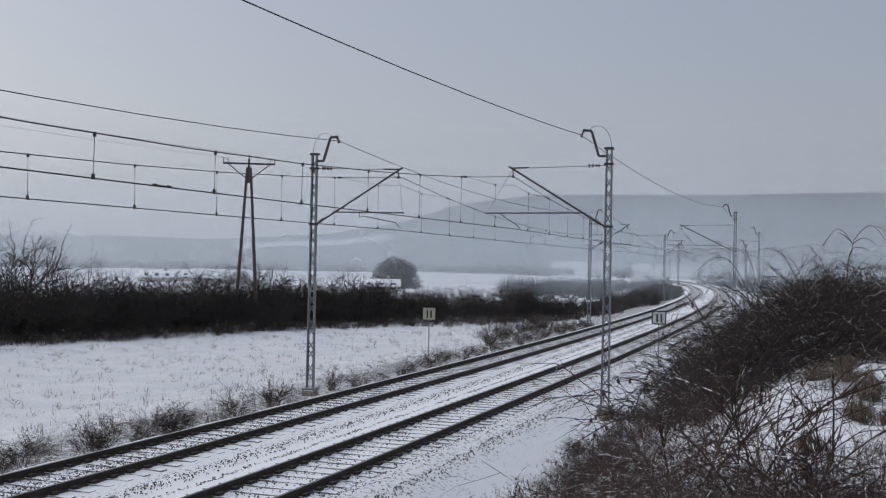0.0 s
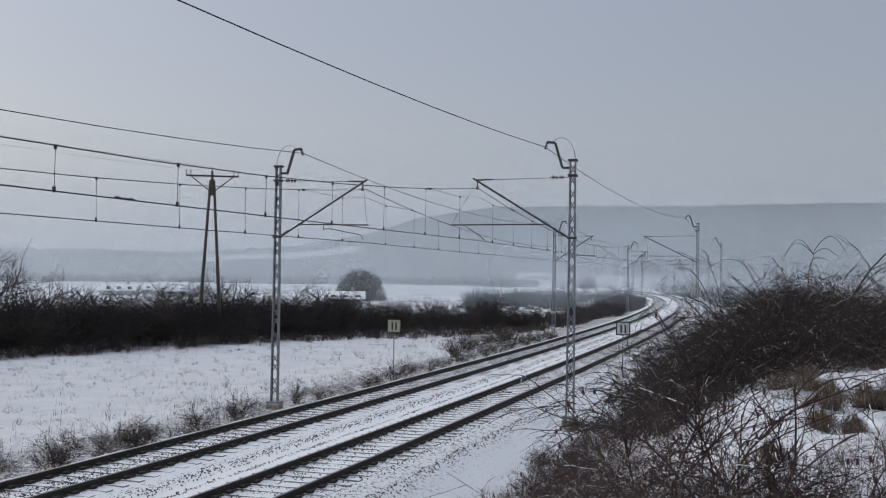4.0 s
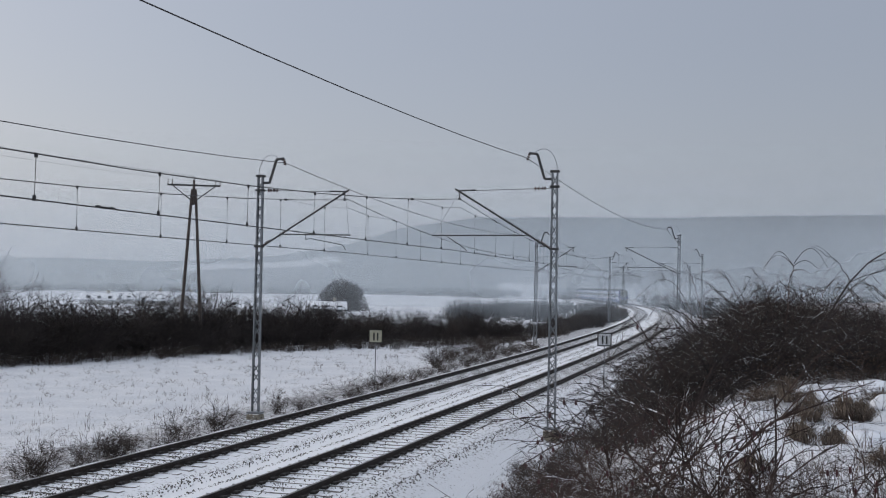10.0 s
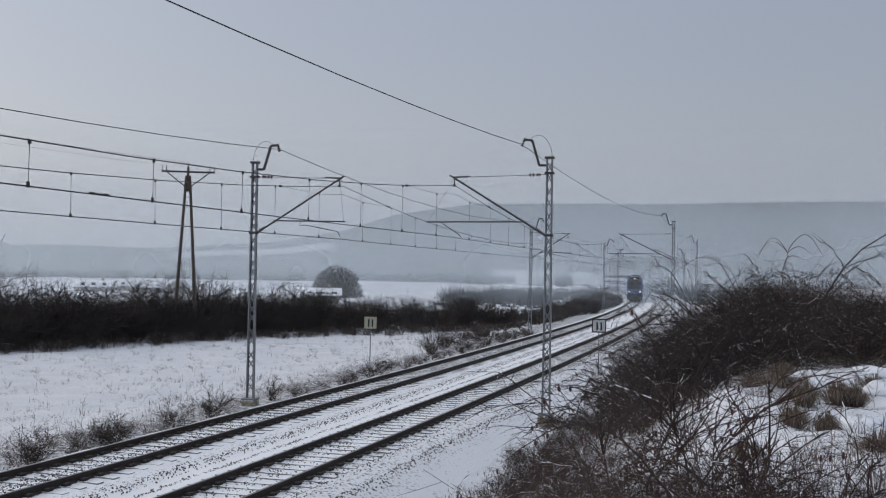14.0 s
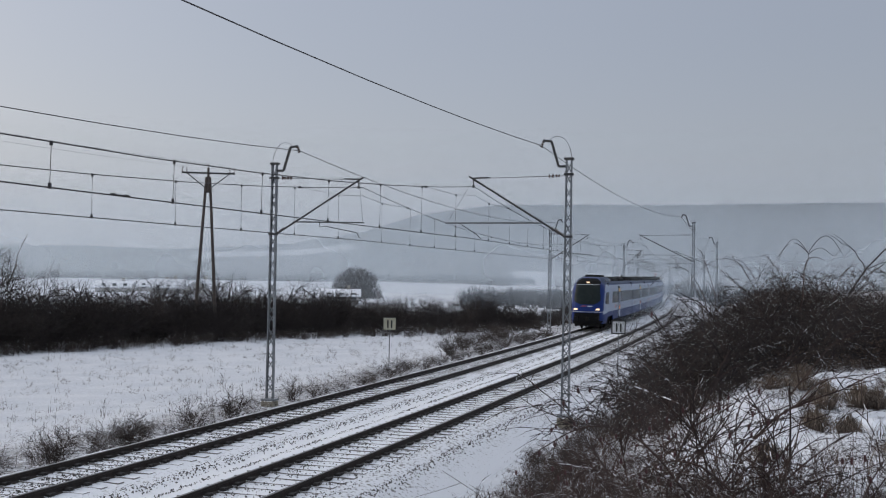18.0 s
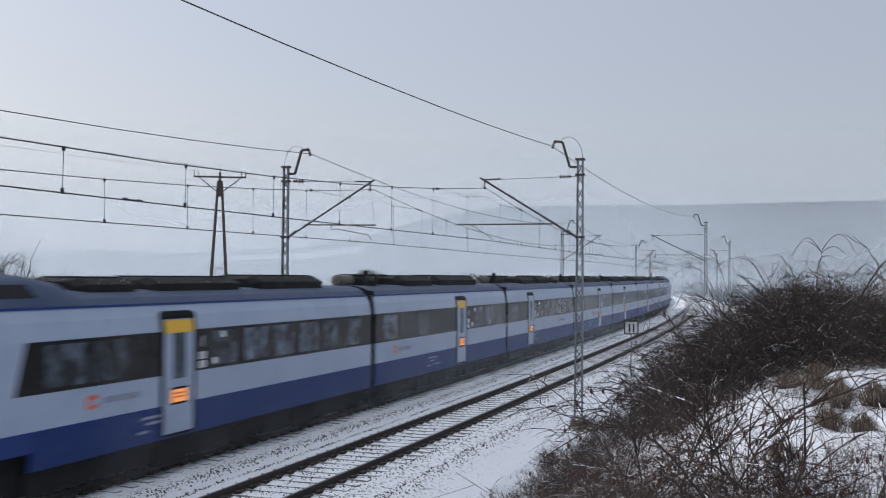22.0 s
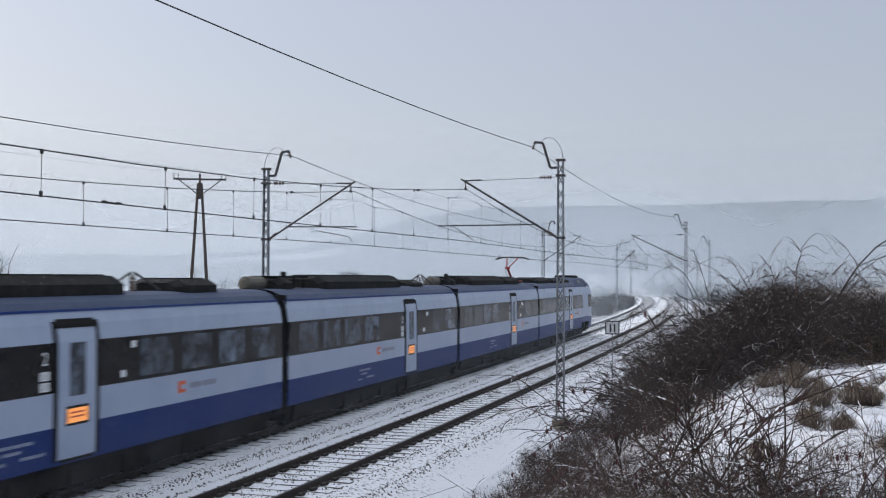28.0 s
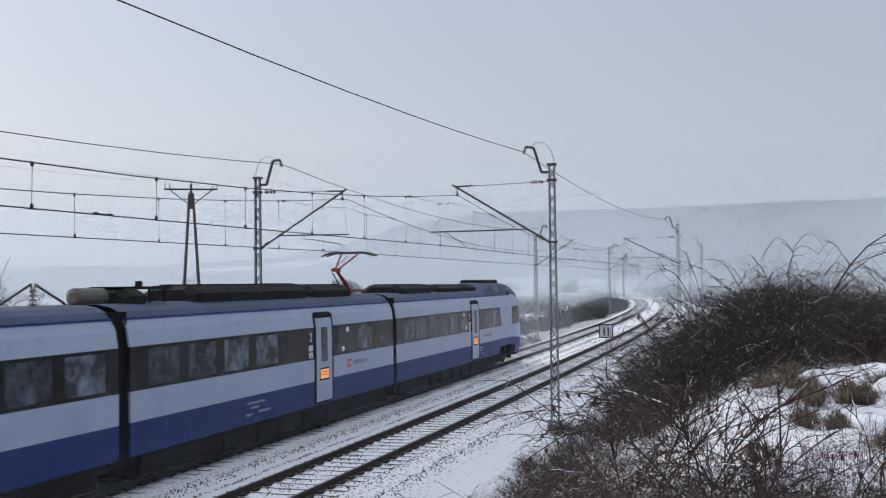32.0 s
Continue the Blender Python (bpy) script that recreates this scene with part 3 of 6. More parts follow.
def build_mast(s, off, lift, reach, side):
    """side: +1 stands right of its track and reaches to the left, -1 the other way. Local y points to its track, z=0 at the rail."""
    ang = math.pi / 2 - heading(s)
    m = Matrix.Translation(on_line(s, off * (1 if side > 0 else -1), 0)) @ Matrix.Rotation(ang + (0 if side > 0 else math.pi), 4, "Z")
    ob = thing("catenary_mast", "grey galvanised lattice catenary mast beside the track", "catenary mast", "catenary masts of the line", m=m)
    top = 8.35 + lift
    far_lace = Shape()
    for y in (-0.15, 0.15):
        up = Shape()
        w0, w1 = 1.0, 0.72
        rings = []
        for z, w in ((-0.35, w0), (top, w1)):
            e = 1 if y > 0 else -1
            rings.append([(-0.07, y * w, z), (0.07, y * w, z), (0.07, y * w - e * 0.045, z), (0.058, y * w - e * 0.045, z), (0.058, y * w - e * 0.012, z), (-0.058, y * w - e * 0.012, z),
                          (-0.058, y * w - e * 0.045, z), (-0.07, y * w - e * 0.045, z)])
        part("upright", up.sweep(rings), STEEL, ob)
    n = 20
    for x in (-0.068, 0.068):
        for i in range(n):
            z0, z1 = -0.2 + (top + 0.1) * i / n, -0.2 + (top + 0.1) * (i + 1) / n
            w0, w1 = 0.14 * (1 - 0.28 * i / n), 0.14 * (1 - 0.28 * (i + 1) / n)
            e = 1 if (i + (x > 0)) % 2 else -1
            if 0 < s < 100:
                part("lacing_bar", Shape().bar((x, -w0 * e, z0), (x, w1 * e, z1), 0.012, 0.035), STEEL, ob)
            else:
                far_lace.bar((x, -w0 * e, z0), (x, w1 * e, z1), 0.012, 0.035)
    if far_lace.v:
        tagged(part("lacing", far_lace, STEEL, ob), kind="stuff")
    part("foundation", Shape().box(-0.24, 0.24, -0.24, 0.24, -1.5, -0.42, 0.04), FOOTING, ob, "weathered concrete footing with snow on top")
    part("foot_plate", Shape().box(-0.22, 0.22, -0.26, 0.26, -0.42, -0.36, 0.01), STEEL, ob)
    for k, z in enumerate((top - 0.02, top - 0.55, 5.72)):
        part("clamp", Shape().box(-0.1, 0.1, -0.16, 0.16, z - 0.04, z + 0.04, 0.01), DARK_STEEL, ob)
    br = Shape()
    hook = [(0, 0.12, top - 0.28), (0, 0.36, top - 0.28), (0, 0.62, top + 0.58), (0, 0.92, top + 0.62)]
    for a, b in zip(hook, hook[1:]):
        br.bar(a, b, 0.07, 0.08)
    part("feeder_bracket", br, DARK_STEEL, ob)
    ins = Shape()
    insulator(ins, (0, 0.9, top + 0.6), (0, 0.98, top + 0.36), 0.07, 3)
    part("insulator", ins, CERAMIC, ob)
    arc = [(0, 0.42 + 0.5 * math.cos(w), top - 0.02 + 0.78 * math.sin(w)) for w in np.linspace(0.9, math.pi, 12)]
    part("jumper_wire", Shape().tube(arc, 0.009, sides=4), WIRE, ob)
    # cantilever: slanting strut, horizontal tie, registration tube and steady arm
    tip = (0, reach + 0.12, 7.80)
    strut = Shape().tube([(0, 0.12, 5.72), tip], 0.035, sides=6)
    part("strut", strut, DARK_STEEL, ob)
    part("suspension", Shape().tube([(0, reach - 0.05, 7.76), (0, reach - 0.05, 7.44)], 0.02, sides=5).box(-0.04, 0.04, reach - 0.09, reach - 0.01, 7.40, 7.48), DARK_STEEL, ob)
    ins = Shape()
    insulator(ins, (0, 0.16, 5.76), (0, 0.16 + 0.26 * (reach - 0.04) / 3.2, 5.96), 0.055, 4)
    part("insulator", ins, CERAMIC, ob)
    tie = Shape().tube([(0, 0.12, 7.80), (0, reach, 7.72)], 0.012, sides=4)
    part("tie_rod", tie, DARK_STEEL, ob)
    part("tie_clamp", Shape().bar((0, reach - 0.62, 7.75), (0, reach + 0.02, 7.73), 0.05, 0.05), DARK_STEEL, ob)
    ins = Shape()
    insulator(ins, (0, 0.30, 7.80), (0, 0.48, 7.795), 0.075, 2)
    insulator(ins, (0, 0.50, 7.795), (0, 0.74, 7.79), 0.085, 2)
    part("insulator", ins, CERAMIC, ob)
    za = 6.16
    ya = 0.12 + (za + 0.05 - 5.72) / (7.88 - 5.72) * reach
    yb = reach + (0.95 if side > 0 else 0.2)
    part("registration_tube", Shape().tube([(0, ya - 0.1, za + 0.02), (0, yb, za)], 0.024, sides=6), DARK_STEEL, ob)
    part("hanger", Shape().tube([(0, ya + 0.05, za + 0.16), (0, ya + 0.05, za)], 0.012, sides=4), DARK_STEEL, ob)
    part("stay_wire", Shape().tube([(0, reach - 0.02, 7.66), (0, yb - 0.06, za)], 0.006, sides=3), WIRE, ob)
    if side > 0:
        arm = [(0, reach + 0.45, za), (0, reach + 0.12, za - 0.2), (0, reach - 0.22, 5.74), (0, reach - 0.34, 5.62)]
    else:
        arm = [(0, ya + 0.95, za), (0, ya + 0.95, za - 0.17), (0, ya + 1.15, za - 0.13), (0, reach - 0.1, 5.80), (0, reach + 0.02, 5.62)]
    part("steady_arm", Shape().tube(arm, 0.016, sides=5), DARK_STEEL, ob)
    return ob


REACH_RIGHT = [off + 0.22 for s, off, _ in MASTS_RIGHT]
REACH_LEFT = [off - GAP - 0.1 for s, off, _ in MASTS_LEFT]
for (s, off, lift), reach in zip(MASTS_RIGHT, REACH_RIGHT):
    build_mast(s, off, lift, reach, 1)
for (s, off, lift), reach in zip(MASTS_LEFT, REACH_LEFT):
    build_mast(s, off, lift, reach, -1)


def span(a, b, sag, n=14):
    return [a.lerp(b, t) - Vector((0, 0, 4 * sag * t * (1 - t))) for t in np.linspace(0, 1, n)]


def build_overhead(masts, off, label, right):
    """Messenger, contact and feeder wires; a stitch wire under the messenger at each near mast; droppers with clamps."""
    line = thing("overhead_line", label, "overhead line", "overhead lines of the two tracks")
    sag_m, sag_f = (1.19, 0.60) if right else (1.17, 0.90)
    shift, run = (-0.14, -0.15) if right else (0.0, 0.01)
    hang, low, feed_z = 7.44, 5.62 if right else 5.52, 8.80
    sgn = 1 if right else -1
    mess, cont, feed = [], [], []

    def clamp(sh, p, up, down, r=0.022):
        sh.box(p.x - r, p.x + r, p.y - r, p.y + r, p.z - down, p.z + up)

    for (s0, o0, l0), (s1, o1, l1) in zip(masts, masts[1:]):
        a, b = on_line(s0, off + shift, hang), on_line(s1, off + shift, hang)
        pts = span(a, b, sag_m)
        mess += pts if not mess else pts[1:]
        ends = [on_line(s0, off + run, low), on_line(s1, off + run, low)]
        cp = span(ends[0], ends[1], 0.04)
        cont += cp if not cont else cp[1:]
        fa, fb = on_line(s0, sgn * (o0 - 0.98), feed_z + l0), on_line(s1, sgn * (o1 - 0.98), feed_z + l1)
        fp = span(fa, fb, sag_f)
        feed += fp if not feed else fp[1:]

        def messenger(t):
            return a.lerp(b, t) - Vector((0, 0, 4 * sag_m * t * (1 - t)))

        def contact(t):
            return ends[0].lerp(ends[1], t) - Vector((0, 0, 0.16 * t * (1 - t)))

        if right and s0 < 0 < s1:
            p, q = contact((3.2 - s0) / (s1 - s0)), contact((3.75 - s0) / (s1 - s0))
            lift = Vector((0, 0, 0.012))
            part("splice", Shape().tube([p + lift, q + lift], 0.014, sides=5).tube([p + lift, p.lerp(q, 0.2) + lift * 2], 0.022, sides=5).tube([p.lerp(q, 0.8) + lift * 2, q + lift], 0.022, sides=5), WIRE, line)
        if s0 < 230:
            long = s1 - s0
            for k in range(15):
                at = 2.2 + (long - 4.4) * k / 14
                t = at / long
                p, q = messenger(t), contact(t)
                if k in (0, 14):
                    # hung from the stitch wire beside the mast
                    p = p - Vector((0, 0, 0.26))
                sh = Shape().tube([p, q], 0.0065, sides=3)
                clamp(sh, q, 0.07, 0.02)
                clamp(sh, p, 0.02, 0.05)
                part("dropper", sh, WIRE, line)
            for t0, t1 in ((0.0, 5.4 / long), (1 - 5.4 / long, 1.0)):
                ta, tb = (t0, t1) if t0 == 0 else (t1, t0)
                near, far_end = messenger(ta) - Vector((0, 0, 0.30)), messenger(tb)
                mid = messenger(2.2 / long if t0 == 0 else 1 - 2.2 / long) - Vector((0, 0, 0.26))
                sh = Shape().tube([near, mid, far_end], 0.007, sides=3)
                clamp(sh, far_end, 0.03, 0.03, 0.045)
                part("stitch_wire", sh, WIRE, line)
    part("messenger_wire", Shape().tube(mess, 0.011, sides=5), WIRE, line)
    part("contact_wire", Shape().tube(cont, 0.012, sides=5), WIRE, line)
    part("feeder_wire", Shape().tube(feed, 0.0125, sides=6), WIRE, line)


build_overhead(MASTS_RIGHT, 0.0, "contact and messenger wires hung over the track nearer the bank", True)
build_overhead(MASTS_LEFT, -GAP, "contact and messenger wires hung over the track beside the field", False)


# Speed boards and power-line pole -------------------------------------------------
def build_sign(s, off, z, height, rim=0.055, face=None):
    m = frame_at(s, off, z) @ Matrix.Rotation(radians(-78), 4, "Z")
    ob = thing("speed_board", "white square speed board with black border on thin post" if rim > 0.03 else "yellowed square speed board with black numerals on thin post", "railway sign", "speed boards by the line", m=m)
    part("post", Shape().tube([(0, 0, -0.4), (0, 0, height)], 0.025, sides=6), STEEL, ob)
    part("board", Shape().box(-0.29, 0.29, -0.045, -0.025, height - 0.56, height, 0.0), face or SIGN_WHITE, ob)
    fr = Shape()
    h0, h1, w = height - 0.58, height + 0.02, 0.31
    for x0, x1, z0, z1 in ((-w, w, h0, h0 + rim), (-w, w, h1 - rim, h1), (-w, -w + rim, h0 + rim, h1 - rim), (w - rim, w, h0 + rim, h1 - rim)):
        fr.box(x0, x1, -0.055, -0.02, z0, z1)
    part("border", fr, SIGN_BLACK, ob)
    for x in (-0.085, 0.095):
        txt = bpy.data.curves.new("numeral", "FONT")
        txt.body, txt.size, txt.extrude, txt.align_x, txt.offset = "1", 0.50, 0.003, "CENTER", 0.012
        txt.materials.append(SIGN_BLACK)
        t = new("numeral", txt)
        t.parent = ob
        t.matrix_basis = Matrix.Translation((x, -0.05, height - 0.47)) @ Matrix.Rotation(math.pi / 2, 4, "X")
    return ob


build_sign(37.8, -7.6, -0.5, 2.72, 0.02, SIGN_YELLOWED)
build_sign(36.6, 3.4, -0.6, 3.05, 0.05)


def build_pole():
    x, y = -20.4, 93.5
    z = -1.4
    top = 12.6
    ob = thing("power_pole", "dark A-shaped power line pole with a three-insulator crossarm", "power pole", m=Matrix.Translation((x, y, z)) @ Matrix.Rotation(radians(10), 4, "Z"))
    h = top - z
    for e in (-1, 1):
        part("pole_leg", Shape().tube([(e * 0.95, 0, -0.3), (e * 0.14, 0, h - 0.6)], 0.17, 0.11, sides=8), WOOD_POLE, ob)
    part("pole_cap", Shape().tube([(0, 0, h - 1.9), (0, 0, h + 0.15)], 0.12, 0.1, sides=8), WOOD_POLE, ob)
    part("crossarm", Shape().bar((-2.15, 0, h - 0.28), (2.15, 0, h - 0.28), 0.12, 0.14), DARK_STEEL, ob)
    for e in (-1, 1):
        part("brace", Shape().bar((e * 1.75, 0, h - 0.3), (e * 0.1, 0, h - 1.6), 0.07, 0.08), DARK_STEEL, ob)
    for px in (-2.1, -1.75, 0.0, 1.75, 2.1):
        sh = Shape()
        insulator(sh, (px, 0, h - 0.25), (px, 0, h + (0.22 if px else 0.5)), 0.10, 3)
        part("insulator", sh, CERAMIC, ob)
    m = ob.matrix_basis
    far_l, far_r = Vector((-46, 20, 13.2)), Vector((-24, 200, 10.0))
    for px in (-2.0, 0.0, 2.0):
        c = m @ Vector((px, 0, h + (0.2 if px else 0.5)))
        pts = span(far_l + Vector((px * 0.94, -px * 0.33, 0)), c, 0.6) + span(c, far_r + Vector((px, 0, 0)), 1.4)[1:]
        lone("power_wire", Shape().tube(pts, 0.008, sides=3), WIRE, "thin power line wire slung from the crossarm", "power wire", "wires of the power line")


build_pole()


# Plants --------------------------------------------------------------------------
def ribbon(sh, pts, r0, r1):
    """A thin flat twig, for the finest and the far ones."""
    n, verts = len(pts), []
    side = (pts[-1] - pts[0]).cross(Vector((0.3, 1.0, 0.2)))
    side = side.normalized() if side.length > 1e-6 else Vector((1, 0, 0))
    for i, p in enumerate(pts):
        s = side * (r0 + (r1 - r0) * i / (n - 1))
        verts += [tuple(p - s), tuple(p + s)]
    sh.add(verts, [(2 * i, 2 * i + 1, 2 * i + 3, 2 * i + 2) for i in range(n - 1)])


def grow(rnd, height, canes, spread, twigs, droop, thick, levels=2, kink=0.22, fine=2, taper=0.55, joints=(5, 4, 3, 3)):
    """A leafless shrub: canes that rise from one root and arch, with side twigs that fork again. Shoots from the level fine on are flat."""
    sh = Shape()

    def shoot(p, d, length, r, depth, fall):
        n = joints[depth]
        pts, cur, dirn = [Vector(p)], Vector(p), Vector(d).normalized()
        for i in range(n):
            dirn = (dirn + Vector((rnd.gauss(0, kink), rnd.gauss(0, kink), rnd.gauss(0, kink * 0.7) - fall * (i + 0.5) / n))).normalized()
            cur = cur + dirn * (length / n)
            pts.append(cur.copy())
        if depth < fine:
            sh.tube(pts, r, r * 0.45, sides=3, cap=False)
        else:
            ribbon(sh, pts, r, r * 0.2)
        if depth < levels:
            k = twigs if depth == 0 else max(2, twigs // 2)
            for _ in range(k):
                t = 0.15 + 0.82 * rnd.random()
                i = min(int(t * n), n - 1)
                q = pts[i].lerp(pts[i + 1], t * n - i)
                along = (pts[i + 1] - pts[i]).normalized()
                out = Vector((rnd.gauss(0, 1), rnd.gauss(0, 1), rnd.gauss(0.25, 0.6))).normalized()
                shoot(q, along * 0.7 + out * 0.8, length * (0.28 + 0.25 * rnd.random()), r * taper, depth + 1, fall * 0.6)

    for _ in range(canes):
        w = rnd.random() * 6.283
        lean = spread * (0.3 + rnd.random())
        root = Vector((0.25 * spread * rnd.gauss(0, 1) * height, 0.25 * spread * rnd.gauss(0, 1) * height, -0.1))
        shoot(root, Vector((math.cos(w) * lean, math.sin(w) * lean, 1.0)), height * (0.65 + 0.5 * rnd.random()), thick * (0.6 + 0.6 * rnd.random()), 0, droop)
    return sh


def plant(name, mesh, label, category, group, x, y, scale, turn, sink=0.0, z=None, lean=0.0):
    ob = tagged(new(name, mesh), label, category, group)
    ob.matrix_basis = Matrix.LocRotScale((x, y, (ground_at(x, y) if z is None else z) - sink), Euler((lean, 0, turn)), Vector((scale, scale, scale)))
    return ob


rng = random.Random(11)
HEDGE_MESH = [grow(random.Random(100 + i), 3.5, 40, 0.8, 9, 0.2, 0.034, 2, 0.15, 0, 0.72, (3, 2, 1)).mesh("hedge_shrub", TWIG_BARE) for i in range(5)]
THICKET_MESH = [grow(random.Random(200 + i), 1.5, 11, 0.75, 7, 0.35, 0.0085, 3, 0.24, 1, 0.62).mesh("thicket_shrub", TWIG) for i in range(6)]
SPRIG_MESH = [grow(random.Random(250 + i), 1.25, 6, 0.7, 8, 0.4, 0.0065, 3, 0.24, 1, 0.6).mesh("near_sprigs", CANE) for i in range(5)]
BRAMBLE_MESH = [grow(random.Random(300 + i), 1.5, 13, 0.9, 7, 1.1, 0.0060, 2, 0.18, 1, 0.55).mesh("bramble", CANE) for i in range(5)]
SMALL_MESH = [grow(random.Random(400 + i), 0.95, 17, 0.42, 6, 0.1, 0.0085, 2, 0.25, 0, 0.75).mesh("low_shrub", TWIG) for i in range(4)]
TREE_MESH = [grow(random.Random(500 + i), 5.5, 9, 0.45, 10, 0.1, 0.07, 3, 0.16).mesh("bare_tree", TWIG_BARE) for i in range(2)]


def polyline(points, step):
    out = []
    for (x0, y0), (x1, y1) in zip(points, points[1:]):
        n = max(1, int(math.hypot(x1 - x0, y1 - y0) / step))
        out += [(x0 + (x1 - x0) * i / n, y0 + (y1 - y0) * i / n) for i in range(n)]
    return out


def build_hedge():
    path = [(-62, 22), (-45, 50), (-31, 76), (-17.5, 98), (-5, 111), (12, 125), (20, 150), (31, 195), (37, 235)]
    for row, (dx, dy, k) in enumerate(((-1.2, 2.6, 0.98), (0, 0.3, 0.90), (-2.6, 5.2, 1.06), (0.6, -1.2, 0.66))):
        for x, y in polyline(path, 2.5):
            d = math.hypot(x, y)
            low = 0.98 if d < 106 else (0.76 if d < 122 else (0.42 if d < 150 else 0.45))
            plant("hedge_shrub", rng.choice(HEDGE_MESH), "dark leafless hedge shrub with a dense twiggy crown", "shrub", "hedge along the snowy field",
                  x + dx + rng.gauss(0, 0.7), y + dy + rng.gauss(0, 0.7), k * low * (0.92 + 0.24 * rng.random()), rng.random() * 6.28, 0.1)
    for x, y in polyline(path[1:6], 1.15):
        if rng.random() < 0.75:
            plant("low_shrub", rng.choice(SMALL_MESH), "straggling leafless shrub in front of the hedge", "shrub", "low shrubs along the hedge", x + 1.2 + rng.random() * 1.5, y - 2.6 - 4.2 * rng.random() ** 2.5, 0.7 + 0.9 * rng.random(), rng.random() * 6.28)
    for x, y, k in ((-33.7, 83.5, 1.22), (-35.6, 85, 1.1), (-31.6, 86, 0.95), (-20, 100, 0.9), (-24.5, 97, 0.75)):
        plant("bare_tree", rng.choice(TREE_MESH), "small leafless tree standing in the hedge", "tree", "trees in the hedge", x, y, k, rng.random() * 6.28)


build_hedge()


def build_trackside():
    """Low shrubs and weeds along the foot of the bed, on the field side."""
    for i in range(84):
        s = 5 + 75 * (i / 84) ** 1.25 + rng.gauss(0, 0.9)
        p = on_line(s, -GAP - 2.7 - abs(rng.gauss(0.3, 0.55)))
        plant("low_shrub", rng.choice(SMALL_MESH), "low leafless shrub in the snow beside the track", "shrub", "low shrubs along the track", p.x, p.y, 0.5 + 0.6 * rng.random() ** 1.3, rng.random() * 6.28)
    for i in range(26):
        s = 54 + 55 * rng.random()
        p = on_line(s, -GAP - 4 - 9 * rng.random() * (s - 45) / 55)
        plant("low_shrub", rng.choice(SMALL_MESH), "dark leafless shrub on the snowy slope", "shrub", "low shrubs along the track", p.x, p.y, 1.1 + 0.9 * rng.random(), rng.random() * 6.28)
    for i in range(64):
        s = 2 + 40 * rng.random() ** 1.7
        p = on_line(s, 4.2 + 3.0 * rng.random())
        plant("low_shrub", rng.choice(SMALL_MESH), "sparse snow-dusted shrub at the foot of the bank", "shrub", "low shrubs along the track", p.x, p.y, 0.55 + 0.5 * rng.random(), rng.random() * 6.28)


build_trackside()


def build_bank_foot():
    """Clumps of small shrubs where the bank runs out beside the mast."""
    own = random.Random(63)
    for _ in range(58):
        s, o = 11 + 15 * own.random(), 3.0 + 2.9 * own.random()
        if o < 3.2 + 0.10 * (24 - s) * own.random():
            continue
        p = on_line(s, o)
        plant("low_shrub", own.choice(SMALL_MESH), "small brown leafless shrub in the snow below the bank", "shrub", "low shrubs along the track", p.x, p.y, 0.45 + 0.4 * own.random(), own.random() * 6.28)
    for _ in range(34):
        s, o = 3 + 15 * own.random(), -GAP - 2.8 - 1.9 * own.random() ** 1.6
        p = on_line(s, o)
        plant("low_shrub", own.choice(SMALL_MESH), "low leafless shrub in the snow beside the track", "shrub", "low shrubs along the track", p.x, p.y, 0.45 + 0.45 * own.random(), own.random() * 6.28)


build_bank_foot()


def join_plants(name, meshes, spots, mat, label, category):
    """Far plants of one kind as one mesh."""
    vs, fs, k = [], [], 0
    cache = []
    for me in meshes:
        v = np.empty(len(me.vertices) * 3)
        me.vertices.foreach_get("co", v)
        cache.append((v.reshape(-1, 3), [tuple(q.vertices) for q in me.polygons]))
    for x, y, scale, turn, which in spots:
        v, f = cache[which]
        c, s = math.cos(turn) * scale, math.sin(turn) * scale
        w = np.stack([v[:, 0] * c - v[:, 1] * s + x, v[:, 0] * s + v[:, 1] * c + y, v[:, 2] * scale + ground_at(x, y) - 0.05], 1)
        vs.append(w)
        fs.extend(tuple(i + k for i in q) for q in f)
        k += len(w)
    me = bpy.data.meshes.new(name)
    me.from_pydata(np.concatenate(vs).tolist(), [], fs)
    me.materials.append(mat)
    return tagged(new(name, me), label, category, kind="stuff")


FAR_THICKET = [grow(random.Random(700 + i), 1.5, 9, 0.8, 6, 0.6, 0.0105, 2, 0.20, 0, 0.8).mesh("far_thicket", TWIG) for i in range(3)]


